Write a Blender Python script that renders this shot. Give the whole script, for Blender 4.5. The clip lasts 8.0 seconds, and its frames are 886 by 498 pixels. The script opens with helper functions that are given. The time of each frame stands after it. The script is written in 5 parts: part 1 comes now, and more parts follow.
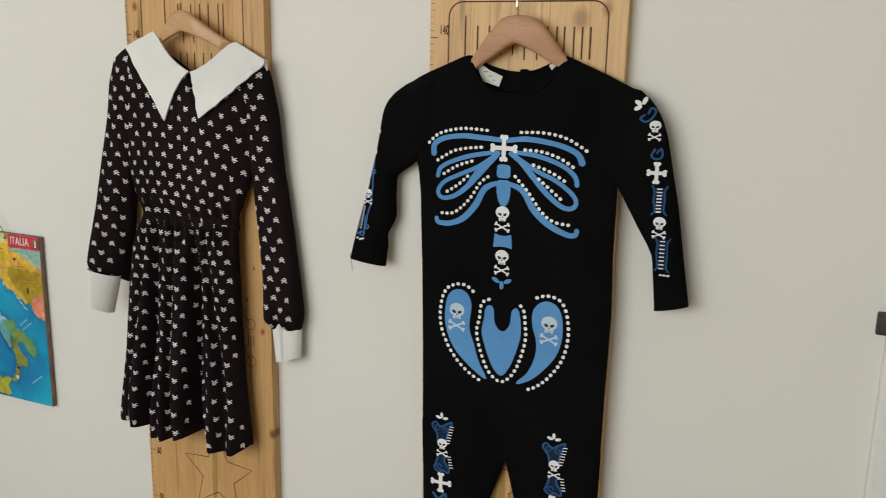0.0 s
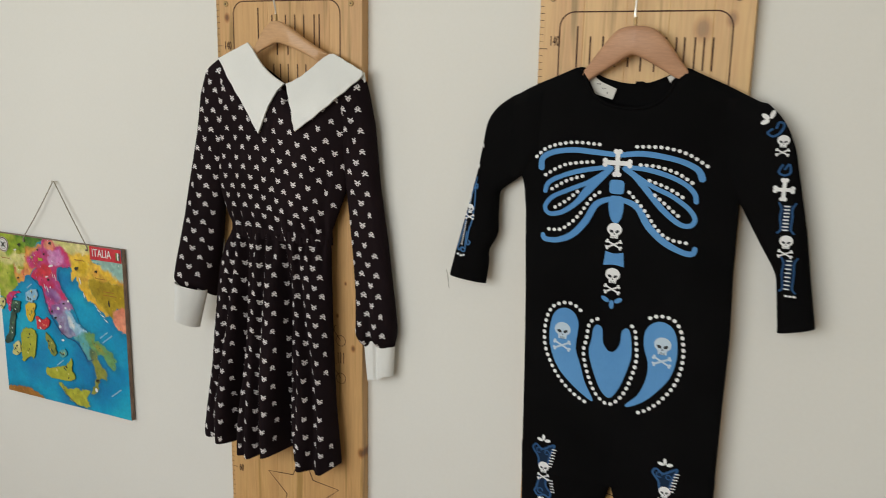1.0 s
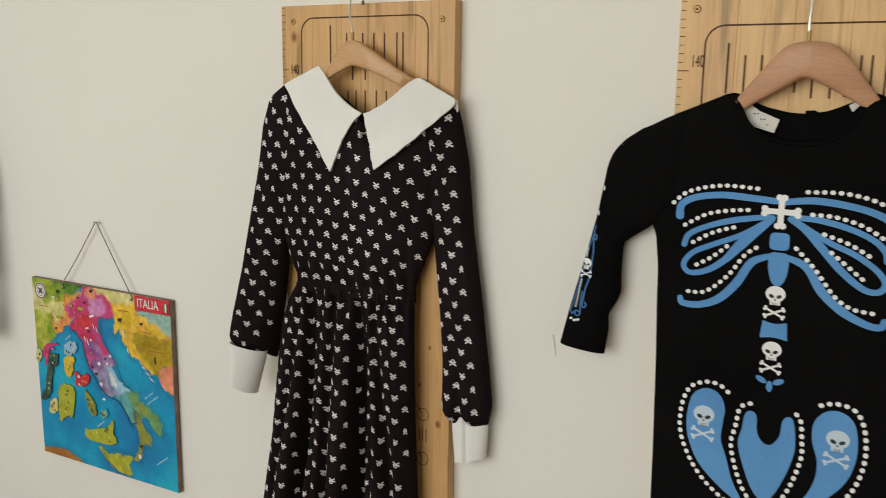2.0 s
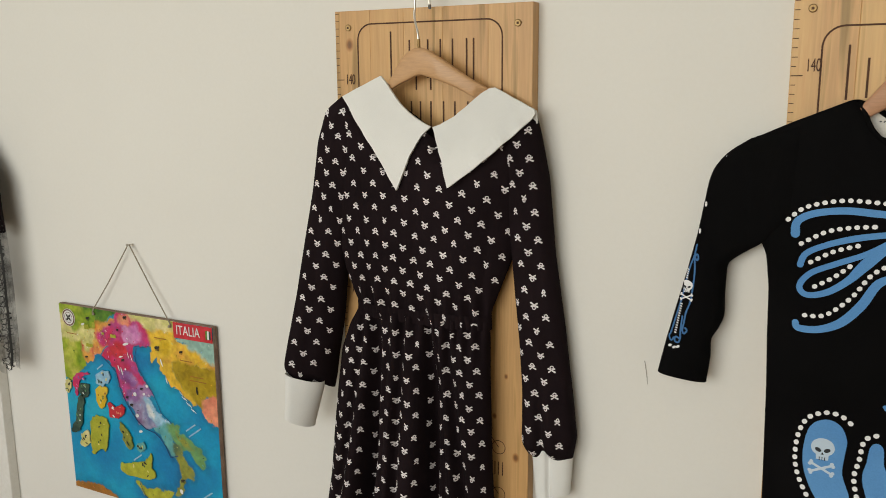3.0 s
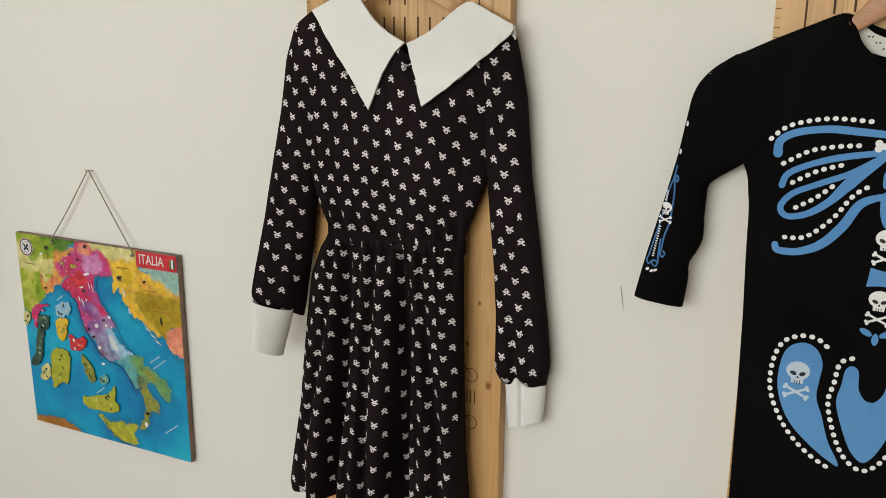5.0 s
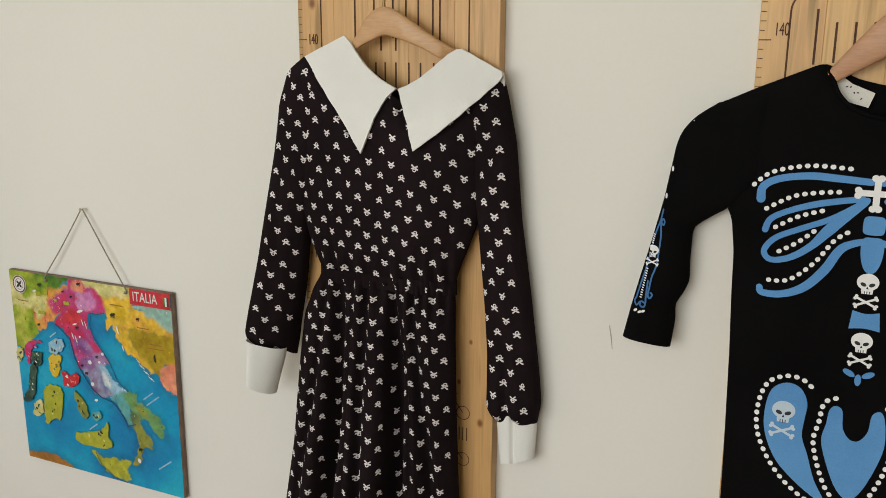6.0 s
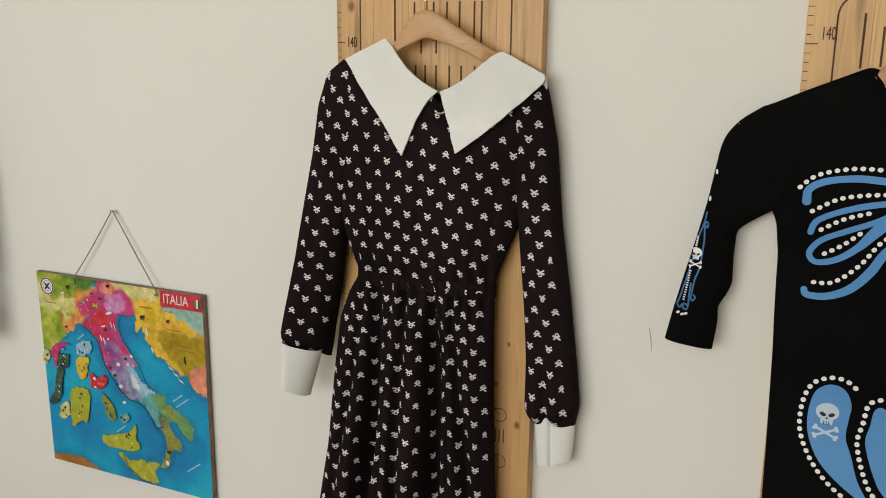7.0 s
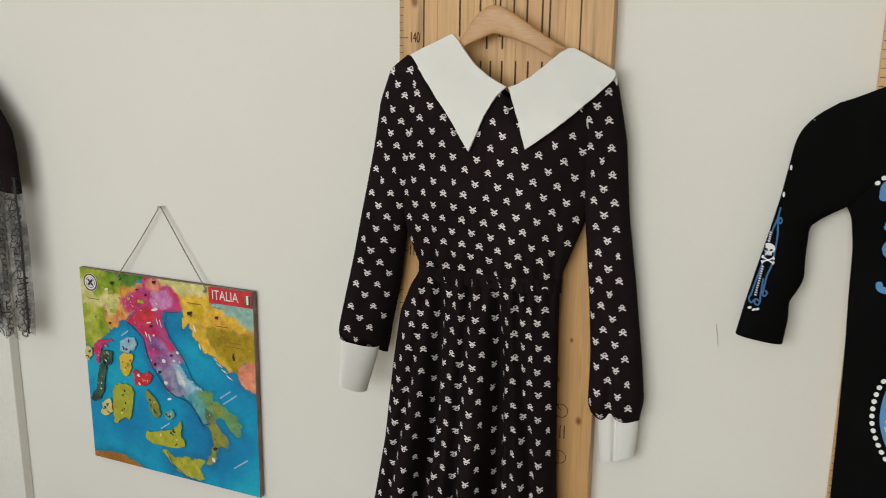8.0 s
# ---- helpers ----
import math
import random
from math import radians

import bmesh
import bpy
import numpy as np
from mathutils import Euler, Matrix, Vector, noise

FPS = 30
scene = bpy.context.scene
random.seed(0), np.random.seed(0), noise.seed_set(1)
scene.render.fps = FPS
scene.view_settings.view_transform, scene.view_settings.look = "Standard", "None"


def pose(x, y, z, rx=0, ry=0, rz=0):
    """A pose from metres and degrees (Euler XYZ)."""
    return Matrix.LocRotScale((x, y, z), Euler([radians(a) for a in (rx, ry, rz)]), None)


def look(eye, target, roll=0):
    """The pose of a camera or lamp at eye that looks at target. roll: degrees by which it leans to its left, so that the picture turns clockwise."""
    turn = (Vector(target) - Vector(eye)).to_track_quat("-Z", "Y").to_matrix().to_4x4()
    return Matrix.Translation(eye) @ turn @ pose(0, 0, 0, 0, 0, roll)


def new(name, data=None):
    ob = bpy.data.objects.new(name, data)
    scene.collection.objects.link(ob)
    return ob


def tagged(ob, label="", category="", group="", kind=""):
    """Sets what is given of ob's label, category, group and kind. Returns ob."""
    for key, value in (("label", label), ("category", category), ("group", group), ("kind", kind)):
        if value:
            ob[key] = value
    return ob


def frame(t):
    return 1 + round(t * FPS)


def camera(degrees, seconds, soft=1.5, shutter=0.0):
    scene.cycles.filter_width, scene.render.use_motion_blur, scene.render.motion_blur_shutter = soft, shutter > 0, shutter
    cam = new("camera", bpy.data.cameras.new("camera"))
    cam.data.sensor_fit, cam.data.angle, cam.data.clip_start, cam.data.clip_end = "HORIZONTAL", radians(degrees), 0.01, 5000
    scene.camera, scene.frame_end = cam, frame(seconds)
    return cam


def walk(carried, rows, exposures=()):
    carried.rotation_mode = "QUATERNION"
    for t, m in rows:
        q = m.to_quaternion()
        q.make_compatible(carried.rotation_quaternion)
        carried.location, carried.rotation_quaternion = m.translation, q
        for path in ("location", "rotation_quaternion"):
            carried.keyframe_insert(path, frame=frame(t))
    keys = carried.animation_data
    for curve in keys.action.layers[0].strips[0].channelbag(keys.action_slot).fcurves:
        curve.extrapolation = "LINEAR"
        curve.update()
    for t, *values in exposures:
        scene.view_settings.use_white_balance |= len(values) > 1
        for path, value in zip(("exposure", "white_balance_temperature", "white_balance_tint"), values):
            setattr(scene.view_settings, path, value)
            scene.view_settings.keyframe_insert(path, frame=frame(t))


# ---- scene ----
cam = camera(54.7, 8.0, 0.45, 0.35)
PATH = [
    (0, (1.159, -1.234, 1.368), (0.375, 0.554, 0.936), 1.2),
    (0.5, (1.102, -1.266, 1.363), (0.3, 0.516, 0.938), 1.1),
    (1, (1.034, -1.247, 1.372), (0.191, 0.518, 0.955), 1.1),
    (1.5, (0.93, -1.155, 1.383), (0.047, 0.597, 0.995), 1.0),
    (2, (0.853, -1.077, 1.375), (-0.082, 0.653, 1.007), 0.8),
    (2.2, (0.826, -1.065, 1.379), (-0.123, 0.655, 1.01), 0.8),
    (3.3, (0.683, -1.046, 1.4), (-0.204, 0.704, 1.013), -0.9),
    (3.5, (0.682, -1.044, 1.394), (-0.188, 0.717, 1.017), -0.7),
    (4, (0.681, -1.042, 1.389), (-0.164, 0.731, 1.013), -0.5),
    (4.5, (0.678, -1.04, 1.368), (-0.15, 0.717, 0.892), -0.2),
    (4.7, (0.685, -1.03, 1.348), (-0.152, 0.717, 0.853), 0.4),
    (6, (0.688, -1.042, 1.388), (-0.124, 0.729, 0.934), 0.3),
    (6.5, (0.671, -1.049, 1.385), (-0.141, 0.726, 0.946), 0.4),
    (7, (0.637, -1.07, 1.385), (-0.167, 0.708, 0.942), 0.5),
    (7.5, (0.592, -1.102, 1.379), (-0.184, 0.689, 0.94), 0.8),
    (8, (0.544, -1.111, 1.382), (-0.235, 0.676, 0.933), 0.7),
]
walk(cam, [(t, look(eye, target, roll)) for t, eye, target, roll in PATH],
     [(0, 0, 6250, 10), (1.0, 0, 6260, 10), (1.5, 0, 6430, 10), (2.2, 0, 6500, 10), (3.5, 0, 6580, 10), (4.1, 0, 6520, 10), (4.5, 0.1, 6380, 10), (4.7, 0.1, 6380, 10), (5.8, 0, 6430, 10), (6.5, 0, 6480, 10), (7.0, 0, 6480, 10), (7.5, 0, 6390, 10), (8.0, 0, 6280, 10)])

# ---- light ----
world = bpy.data.worlds.new("world")
scene.world = world
world.use_nodes = True
wn = world.node_tree
sky = wn.nodes.new("ShaderNodeTexSky")
sky.sky_type, sky.sun_disc = "NISHITA", False
sky.sun_elevation, sky.sun_rotation = radians(35), radians(200)
wn.links.new(sky.outputs[0], wn.nodes["Background"].inputs[0])
wn.nodes["Background"].inputs[1].default_value = 0.1


def area(name, m, wx, wy, watts, colour):
    data = bpy.data.lights.new(name, "AREA")
    data.shape, data.size, data.size_y, data.energy, data.color = "RECTANGLE", wx, wy, watts, colour
    ob = new(name, data)
    ob.matrix_world = m
    return ob


# daylight that comes in through the window behind the camera
WINDOW_WATTS = 62
area("window_daylight", look((-0.40, -3.25, 1.72), (-0.40, 0, 1.62)), 3.0, 1.4, WINDOW_WATTS, (0.965, 0.982, 0.948))


# ---- materials ----
def material(name, colour, rough=0.6, metal=0.0, spec=0.5, sheen=0.0):
    m = bpy.data.materials.new(name)
    m.use_nodes = True
    b = m.node_tree.nodes["Principled BSDF"]
    b.inputs["Base Color"].default_value = (*colour, 1)
    b.inputs["Roughness"].default_value = rough
    b.inputs["Metallic"].default_value = metal
    b.inputs["Specular IOR Level"].default_value = spec
    b.inputs["Sheen Weight"].default_value = sheen
    return m


def node(m, kind, **values):
    n = m.node_tree.nodes.new(kind)
    for key, v in values.items():
        n.inputs[key].default_value = v
    return n


def link(m, a, b):
    m.node_tree.links.new(a, b)


def coords(m, scale=(1, 1, 1)):
    tc = node(m, "ShaderNodeTexCoord")
    mp = node(m, "ShaderNodeMapping", Scale=scale)
    link(m, tc.outputs["Object"], mp.inputs["Vector"])
    return mp.outputs["Vector"]


def ramp(m, source, stops):
    r = node(m, "ShaderNodeValToRGB")
    el = r.color_ramp.elements
    while len(el) < len(stops):
        el.new(0.5)
    for e, (p, c) in zip(el, stops):
        e.position, e.color = p, (*c, 1)
    link(m, source, r.inputs["Fac"])
    return r.outputs["Color"]


def mixed(m, mode, fac, a, b):
    x = node(m, "ShaderNodeMix")
    x.data_type, x.blend_type = "RGBA", mode
    for socket, v in ((x.inputs[0], fac), (x.inputs[6], a), (x.inputs[7], b)):
        if isinstance(v, (int, float)):
            socket.default_value = v
        elif isinstance(v, tuple):
            socket.default_value = (*v, 1)
        else:
            link(m, v, socket)
    return x.outputs[2]


def noise_of(m, vec, scale, detail=4.0, rough=0.55):
    n = node(m, "ShaderNodeTexNoise", Scale=scale, Detail=detail, Roughness=rough)
    link(m, vec, n.inputs["Vector"])
    return n.outputs["Fac"]


def bump(m, height, strength, distance):
    b = node(m, "ShaderNodeBump", Strength=strength, Distance=distance)
    link(m, height, b.inputs["Height"])
    link(m, b.outputs["Normal"], m.node_tree.nodes["Principled BSDF"].inputs["Normal"])


def base_colour(m, socket):
    link(m, socket, m.node_tree.nodes["Principled BSDF"].inputs["Base Color"])


def varied(name, dark, light, rough, big, fine, relief=0.0, metal=0.0, spec=0.4, sheen=0.0, stretch=(1, 1, 1), grain=0.35):
    """A surface with stains at one scale, grain at another and a fine relief."""
    m = material(name, light, rough, metal, spec, sheen)
    v = coords(m, stretch)
    a = noise_of(m, v, big, 3)
    g = noise_of(m, v, fine, 5, 0.65)
    c = ramp(m, a, [(0.3, dark), (0.7, light)])
    c = mixed(m, "OVERLAY", grain, c, ramp(m, g, [(0.3, (0.35,) * 3), (0.7, (0.65,) * 3)]))
    base_colour(m, c)
    if relief:
        bump(m, g, 0.5, relief)
    return m


def pine(name, tone, knots=(), strength=1.0):
    """Oiled pine: grain along z, a colour of its own for each stave, dark knots."""
    m = material(name, tone, 0.42, 0, 0.4)
    v = coords(m, (1, 1, 0.05))
    tc = node(m, "ShaderNodeTexCoord")
    info = node(m, "ShaderNodeObjectInfo")
    shift = node(m, "ShaderNodeVectorMath")
    shift.operation = "MULTIPLY_ADD"
    comb = node(m, "ShaderNodeCombineXYZ")
    link(m, info.outputs["Random"], comb.inputs["X"])
    link(m, info.outputs["Random"], comb.inputs["Z"])
    link(m, comb.outputs[0], shift.inputs[0])
    shift.inputs[1].default_value = (7.0, 0.0, 3.0)
    link(m, v, shift.inputs[2])
    vec = shift.outputs[0]
    late = noise_of(m, vec, 62, 3, 0.55)
    fine = noise_of(m, vec, 260, 4, 0.6)
    wide = noise_of(m, vec, 11, 2)
    d, l = [t * 0.66 for t in tone], [min(1, t * 1.10) for t in tone]
    d[2] *= 0.8
    c = ramp(m, late, [(0.34, tuple(l)), (0.50, tone), (0.56, tuple(l)), (0.68, tuple(d))])
    c = mixed(m, "OVERLAY", 0.22, c, ramp(m, fine, [(0.3, (0.3,) * 3), (0.7, (0.7,) * 3)]))
    c = mixed(m, "OVERLAY", 0.40, c, ramp(m, wide, [(0.3, (0.34,) * 3), (0.7, (0.64,) * 3)]))
    c = mixed(m, "MULTIPLY", 0.55, c, ramp(m, info.outputs["Random"], [(0.0, (0.86, 0.80, 0.74)), (1.0, (1, 1, 1))]))
    for kx, kz, size in knots:
        sub = node(m, "ShaderNodeVectorMath")
        sub.operation = "SUBTRACT"
        link(m, tc.outputs["Object"], sub.inputs[0])
        sub.inputs[1].default_value = (kx, 0, kz)
        flat = node(m, "ShaderNodeVectorMath")
        flat.operation = "MULTIPLY"
        link(m, sub.outputs[0], flat.inputs[0])
        flat.inputs[1].default_value = (1 / size, 0, 0.72 / size)
        ln = node(m, "ShaderNodeVectorMath")
        ln.operation = "LENGTH"
        link(m, flat.outputs[0], ln.inputs[0])
        k = ramp(m, ln.outputs["Value"], [(0.0, (0.10, 0.045, 0.02)), (0.40, (0.26, 0.13, 0.06)), (0.62, (0.66, 0.48, 0.32)), (0.98, (1, 1, 1))])
        c = mixed(m, "MULTIPLY", strength, c, k)
    base_colour(m, c)
    bump(m, fine, 0.25, 0.0006)
    return m


def cloth(name, dark, light, scale, sheen=0.15, rough=0.85):
    """Woven or knitted cloth with a fine thread relief and soft unevenness."""
    m = material(name, light, rough, 0, 0.05, sheen)
    v = coords(m)
    big = noise_of(m, v, 9, 3)
    fine = noise_of(m, v, scale, 3, 0.7)
    c = ramp(m, big, [(0.3, dark), (0.7, light)])
    c = mixed(m, "OVERLAY", 0.3, c, ramp(m, fine, [(0.3, (0.35,) * 3), (0.7, (0.65,) * 3)]))
    base_colour(m, c)
    bump(m, fine, 0.35, 0.0006)
    return m


PAINT = varied("wall_paint", (0.705, 0.69, 0.635), (0.735, 0.72, 0.665), 0.75, 1.6, 160, 0.0002, spec=0.25, grain=0.08)
WHITE_PAINT = varied("white_lacquer", (0.70, 0.69, 0.64), (0.76, 0.75, 0.70), 0.4, 3, 120, 0.0002)
CEILING = varied("ceiling_paint", (0.74, 0.73, 0.70), (0.80, 0.79, 0.76), 0.9, 2, 150, 0.0004)
FLOOR = varied("oak_floor", (0.24, 0.14, 0.07), (0.36, 0.23, 0.12), 0.45, 4, 60, 0.0005, stretch=(6, 0.6, 1))
PINE_A = pine("pine_honey", (0.56, 0.335, 0.135), [(0.022, 1.448, 0.0075), (0.277, 0.884, 0.006), (0.245, 0.94, 0.004), (0.262, 1.0, 0.0035), (0.293, 0.690, 0.009)], 0.8)
PINE_B = pine("pine_golden", (0.60, 0.375, 0.15), [(0.831, 1.428, 0.016), (0.868, 1.441, 0.010), (0.66, 0.95, 0.012)], 0.55)
BURNT = varied("burnt_engraving", (0.050, 0.021, 0.010), (0.11, 0.050, 0.024), 0.8, 60, 400)
HANGER_WOOD = varied("hanger_beech", (0.46, 0.265, 0.125), (0.55, 0.33, 0.165), 0.38, 14, 160, 0.0003, stretch=(0.4, 1, 3))
HANGER_DARK = varied("hanger_rosy_wood", (0.42, 0.225, 0.125), (0.52, 0.29, 0.165), 0.45, 14, 160, 0.0003, stretch=(0.4, 1, 3))
STEEL = varied("hook_steel", (0.55, 0.52, 0.46), (0.72, 0.69, 0.62), 0.28, 40, 300, metal=1.0)
BRASS = varied("screw_brass", (0.26, 0.17, 0.075), (0.40, 0.28, 0.13), 0.5, 80, 500, metal=1.0)
DARK_METAL = varied("dark_latch_metal", (0.05, 0.045, 0.04), (0.11, 0.10, 0.09), 0.4, 60, 300, metal=0.7)
DRESS = cloth("dress_cloth", (0.0086, 0.0054, 0.0062), (0.0150, 0.0092, 0.0106), 900, 0.0)
SUIT = cloth("suit_jersey", (0.0025, 0.0024, 0.0025), (0.0042, 0.0040, 0.0042), 1100, 0.0)
WHITE_CLOTH = cloth("white_collar_cloth", (0.70, 0.70, 0.665), (0.77, 0.765, 0.725), 1200, 0.05)
MOTIF = cloth("dress_motif_white", (0.60, 0.56, 0.55), (0.78, 0.74, 0.73), 700, 0)
PRINT_WHITE = cloth("suit_print_white", (0.72, 0.72, 0.71), (0.82, 0.82, 0.81), 900, 0)
PRINT_BLUE = cloth("suit_print_blue", (0.090, 0.245, 0.51), (0.120, 0.305, 0.58), 700, 0)
PRINT_PALE = cloth("suit_print_pale", (0.44, 0.55, 0.65), (0.54, 0.64, 0.72), 900, 0)
PRINT_NAVY = cloth("suit_print_navy", (0.022, 0.062, 0.150), (0.040, 0.108, 0.245), 700, 0)
PRINT_MID = cloth("suit_print_mid_blue", (0.050, 0.140, 0.310), (0.075, 0.190, 0.400), 700, 0)
PRINT_DEEP = cloth("suit_print_deep", (0.008, 0.016, 0.036), (0.013, 0.027, 0.058), 700, 0)
PRINT_GREY = cloth("suit_print_grey", (0.02, 0.022, 0.025), (0.05, 0.055, 0.06), 700, 0)
LACE = cloth("black_lace", (0.02, 0.02, 0.02), (0.05, 0.05, 0.048), 500, 0)
STRING = varied("jute_string", (0.20, 0.165, 0.12), (0.32, 0.28, 0.21), 0.85, 200, 900)
LABEL_CLOTH = cloth("care_label", (0.62, 0.60, 0.54), (0.74, 0.72, 0.66), 500, 0, 0.5)


# ---- mesh helpers ----
def part(name, bm, mat, parent=None, label="", smooth=False):
    me = bpy.data.meshes.new(name)
    bm.normal_update()
    bm.to_mesh(me)
    bm.free()
    me.materials.append(mat)
    if smooth:
        me.polygons.foreach_set("use_smooth", [True] * len(me.polygons))
    ob = new(name, me)
    if parent:
        ob.parent = parent
    if label:
        ob["label"] = label
    return ob


def thing(name, label, category, group="", kind=""):
    return tagged(new(name), label, category, group, kind)


def box(bm, x0, x1, y0, y1, z0, z1, bevel=0.0):
    r = bmesh.ops.create_cube(bm, size=1)
    m = Matrix.Translation(((x0 + x1) / 2, (y0 + y1) / 2, (z0 + z1) / 2)) @ Matrix.Diagonal((x1 - x0, y1 - y0, z1 - z0, 1))
    bmesh.ops.transform(bm, matrix=m, verts=r["verts"])
    if bevel:
        es = list({e for v in r["verts"] for e in v.link_edges})
        bmesh.ops.bevel(bm, geom=es, offset=bevel, segments=2, affect="EDGES", profile=0.5)
    return bm


def spline(pts, steps=8, closed=False):
    """Catmull-Rom through 2D or 3D points."""
    P = [Vector(p) for p in pts]
    n, out = len(P), []
    for i in range(n if closed else n - 1):
        p0 = P[(i - 1) % n] if closed or i else P[0]
        p1, p2 = P[i], P[(i + 1) % n]
        p3 = P[(i + 2) % n] if closed or i + 2 < n else P[-1]
        for k in range(steps):
            t = k / steps
            out.append(0.5 * ((2 * p1) + (p2 - p0) * t + (2 * p0 - 5 * p1 + 4 * p2 - p3) * t * t + (3 * p1 - p0 - 3 * p2 + p3) * t ** 3))
    if not closed:
        out.append(P[-1])
    return out


def rod(bm, pts, radius, n=8):
    """A round bar along 3D points."""
    P = [Vector(p) for p in pts]
    rings = []
    for i, p in enumerate(P):
        d = (P[min(i + 1, len(P) - 1)] - P[max(i - 1, 0)]).normalized()
        a = d.cross(Vector((0, 1, 0)))
        a = a.normalized() if a.length > 1e-4 else Vector((1, 0, 0))
        b = d.cross(a).normalized()
        r = radius[i] if isinstance(radius, (list, tuple)) else radius
        rings.append([bm.verts.new(p + r * (math.cos(2 * math.pi * k / n) * a + math.sin(2 * math.pi * k / n) * b)) for k in range(n)])
    for s, e in zip(rings, rings[1:]):
        for k in range(n):
            bm.faces.new((s[k], s[(k + 1) % n], e[(k + 1) % n], e[k]))
    bm.faces.new(rings[0][::-1])
    bm.faces.new(rings[-1])
    return bm


def slab(bm, outline, y0, y1, bevel=0.0):
    """A flat piece with the outline (x, z), from y0 (front) to y1 (back)."""
    vs = [bm.verts.new((x, y0, z)) for x, z in outline]
    f = bm.faces.new(vs)
    r = bmesh.ops.extrude_face_region(bm, geom=[f])
    moved = [g for g in r["geom"] if isinstance(g, bmesh.types.BMVert)]
    bmesh.ops.translate(bm, verts=moved, vec=(0, y1 - y0, 0))
    if bevel:
        es = [e for e in f.edges] + [e for v in moved for e in v.link_edges if all(w in moved for w in e.verts)]
        bmesh.ops.bevel(bm, geom=list(set(es)), offset=bevel, segments=2, affect="EDGES", profile=0.5)
    bmesh.ops.recalc_face_normals(bm, faces=bm.faces)
    return bm


def ribbon2d(pts, widths):
    """Left and right borders of a stroke with round ends; returns an outline (x, z)."""
    P = [Vector(p) for p in pts]
    n = len(P)
    W = [widths] * n if isinstance(widths, (int, float)) else list(np.interp(np.linspace(0, 1, n), np.linspace(0, 1, len(widths)), widths))
    L, R = [], []
    for i, p in enumerate(P):
        d = (P[min(i + 1, n - 1)] - P[max(i - 1, 0)]).normalized()
        q = Vector((-d.y, d.x))
        L.append(p + q * W[i] / 2)
        R.append(p - q * W[i] / 2)
    return L, R


def text_mesh(body, size, x, y, z, mat, parent, name, stretch=1.0, tilt=0.0):
    cu = bpy.data.curves.new("text", "FONT")
    cu.body, cu.size, cu.extrude = body, size, 0.0003
    cu.align_x, cu.align_y = "CENTER", "CENTER"
    tmp = bpy.data.objects.new("text", cu)
    scene.collection.objects.link(tmp)
    bpy.context.view_layer.update()
    me = bpy.data.meshes.new_from_object(tmp.evaluated_get(bpy.context.evaluated_depsgraph_get()))
    bpy.data.objects.remove(tmp)
    bpy.data.curves.remove(cu)
    me.transform(pose(x, y, z, 90, 0, 0) @ pose(0, 0, 0, 0, 0, tilt) @ Matrix.Diagonal((stretch, 1, 1, 1)))
    me.materials.clear()
    me.materials.append(mat)
    ob = new(name, me)
    ob.parent = parent
    return ob


def inside(p, poly):
    odd = False
    for (xa, za), (xb, zb) in zip(poly, poly[1:] + poly[:1]):
        if (za > p[1]) != (zb > p[1]) and p[0] < (xb - xa) * (p[1] - za) / (zb - za) + xa:
            odd = not odd
    return odd


# ---- room ----
def wall(name, x0, x1, y0, y1, z0, z1, mat=PAINT, kind="structure", label="", cat="wall"):
    ob = part(name, box(bmesh.new(), x0, x1, y0, y1, z0, z1), mat)
    return tagged(ob, label or "plain off-white painted plaster wall", cat, "", kind)


XL, XR, YB, H = -2.9, 2.6, -3.3, 2.6
wall("wall_north", XL - 0.15, XR + 0.15, 0, 0.15, 0, H)
wall("wall_west", XL - 0.15, XL, YB, 0, 0, H)
wall("wall_east", XR, XR + 0.15, YB, 0, 0, H)
bm = bmesh.new()
box(bm, XL - 0.15, -1.95, YB - 0.15, YB, 0, H)
box(bm, 1.15, XR + 0.15, YB - 0.15, YB, 0, H)
box(bm, -1.95, 1.15, YB - 0.15, YB, 0, 0.95)
box(bm, -1.95, 1.15, YB - 0.15, YB, 2.48, H)
tagged(part("wall_south", bm, PAINT), "off-white plaster wall with a window opening", "wall", "", "structure")
tagged(part("floor", box(bmesh.new(), XL - 0.15, XR + 0.15, YB - 0.15, 0.15, -0.1, 0), FLOOR), "plain brown wooden floor", "floor", "", "structure")
tagged(part("ceiling", box(bmesh.new(), XL - 0.15, XR + 0.15, YB - 0.15, 0.15, H, H + 0.1), CEILING), "plain white painted ceiling", "ceiling", "", "structure")


# ---- fixed parts at the sides of the wall ----
def side_door_frame():
    ob = tagged(part("door_frame", box(bmesh.new(), 1.262, 1.36, -0.028, 0.0, 0.0, 2.12, 0.003), WHITE_PAINT), "white lacquered door frame on the wall", "door frame", "", "structure")
    latch = bmesh.new()
    box(latch, 1.247, 1.290, -0.036, -0.0285, 1.031, 1.062, 0.0025)
    part("latch_plate", latch, DARK_METAL, ob, "small dark metal latch plate")
    pin = rod(bmesh.new(), [(1.266, -0.036, 1.046), (1.266, -0.041, 1.046)], 0.006, 12)
    part("latch_bolt", pin, STEEL, ob)
    return ob


side_door_frame()


def white_panel():
    ob = thing("white_board", "white painted board fixed upright on the wall", "board")
    part("panel", box(bmesh.new(), -1.10, -0.832, -0.020, 0.0, 0.0, 1.494, 0.002), WHITE_PAINT, ob)
    return ob


white_panel()
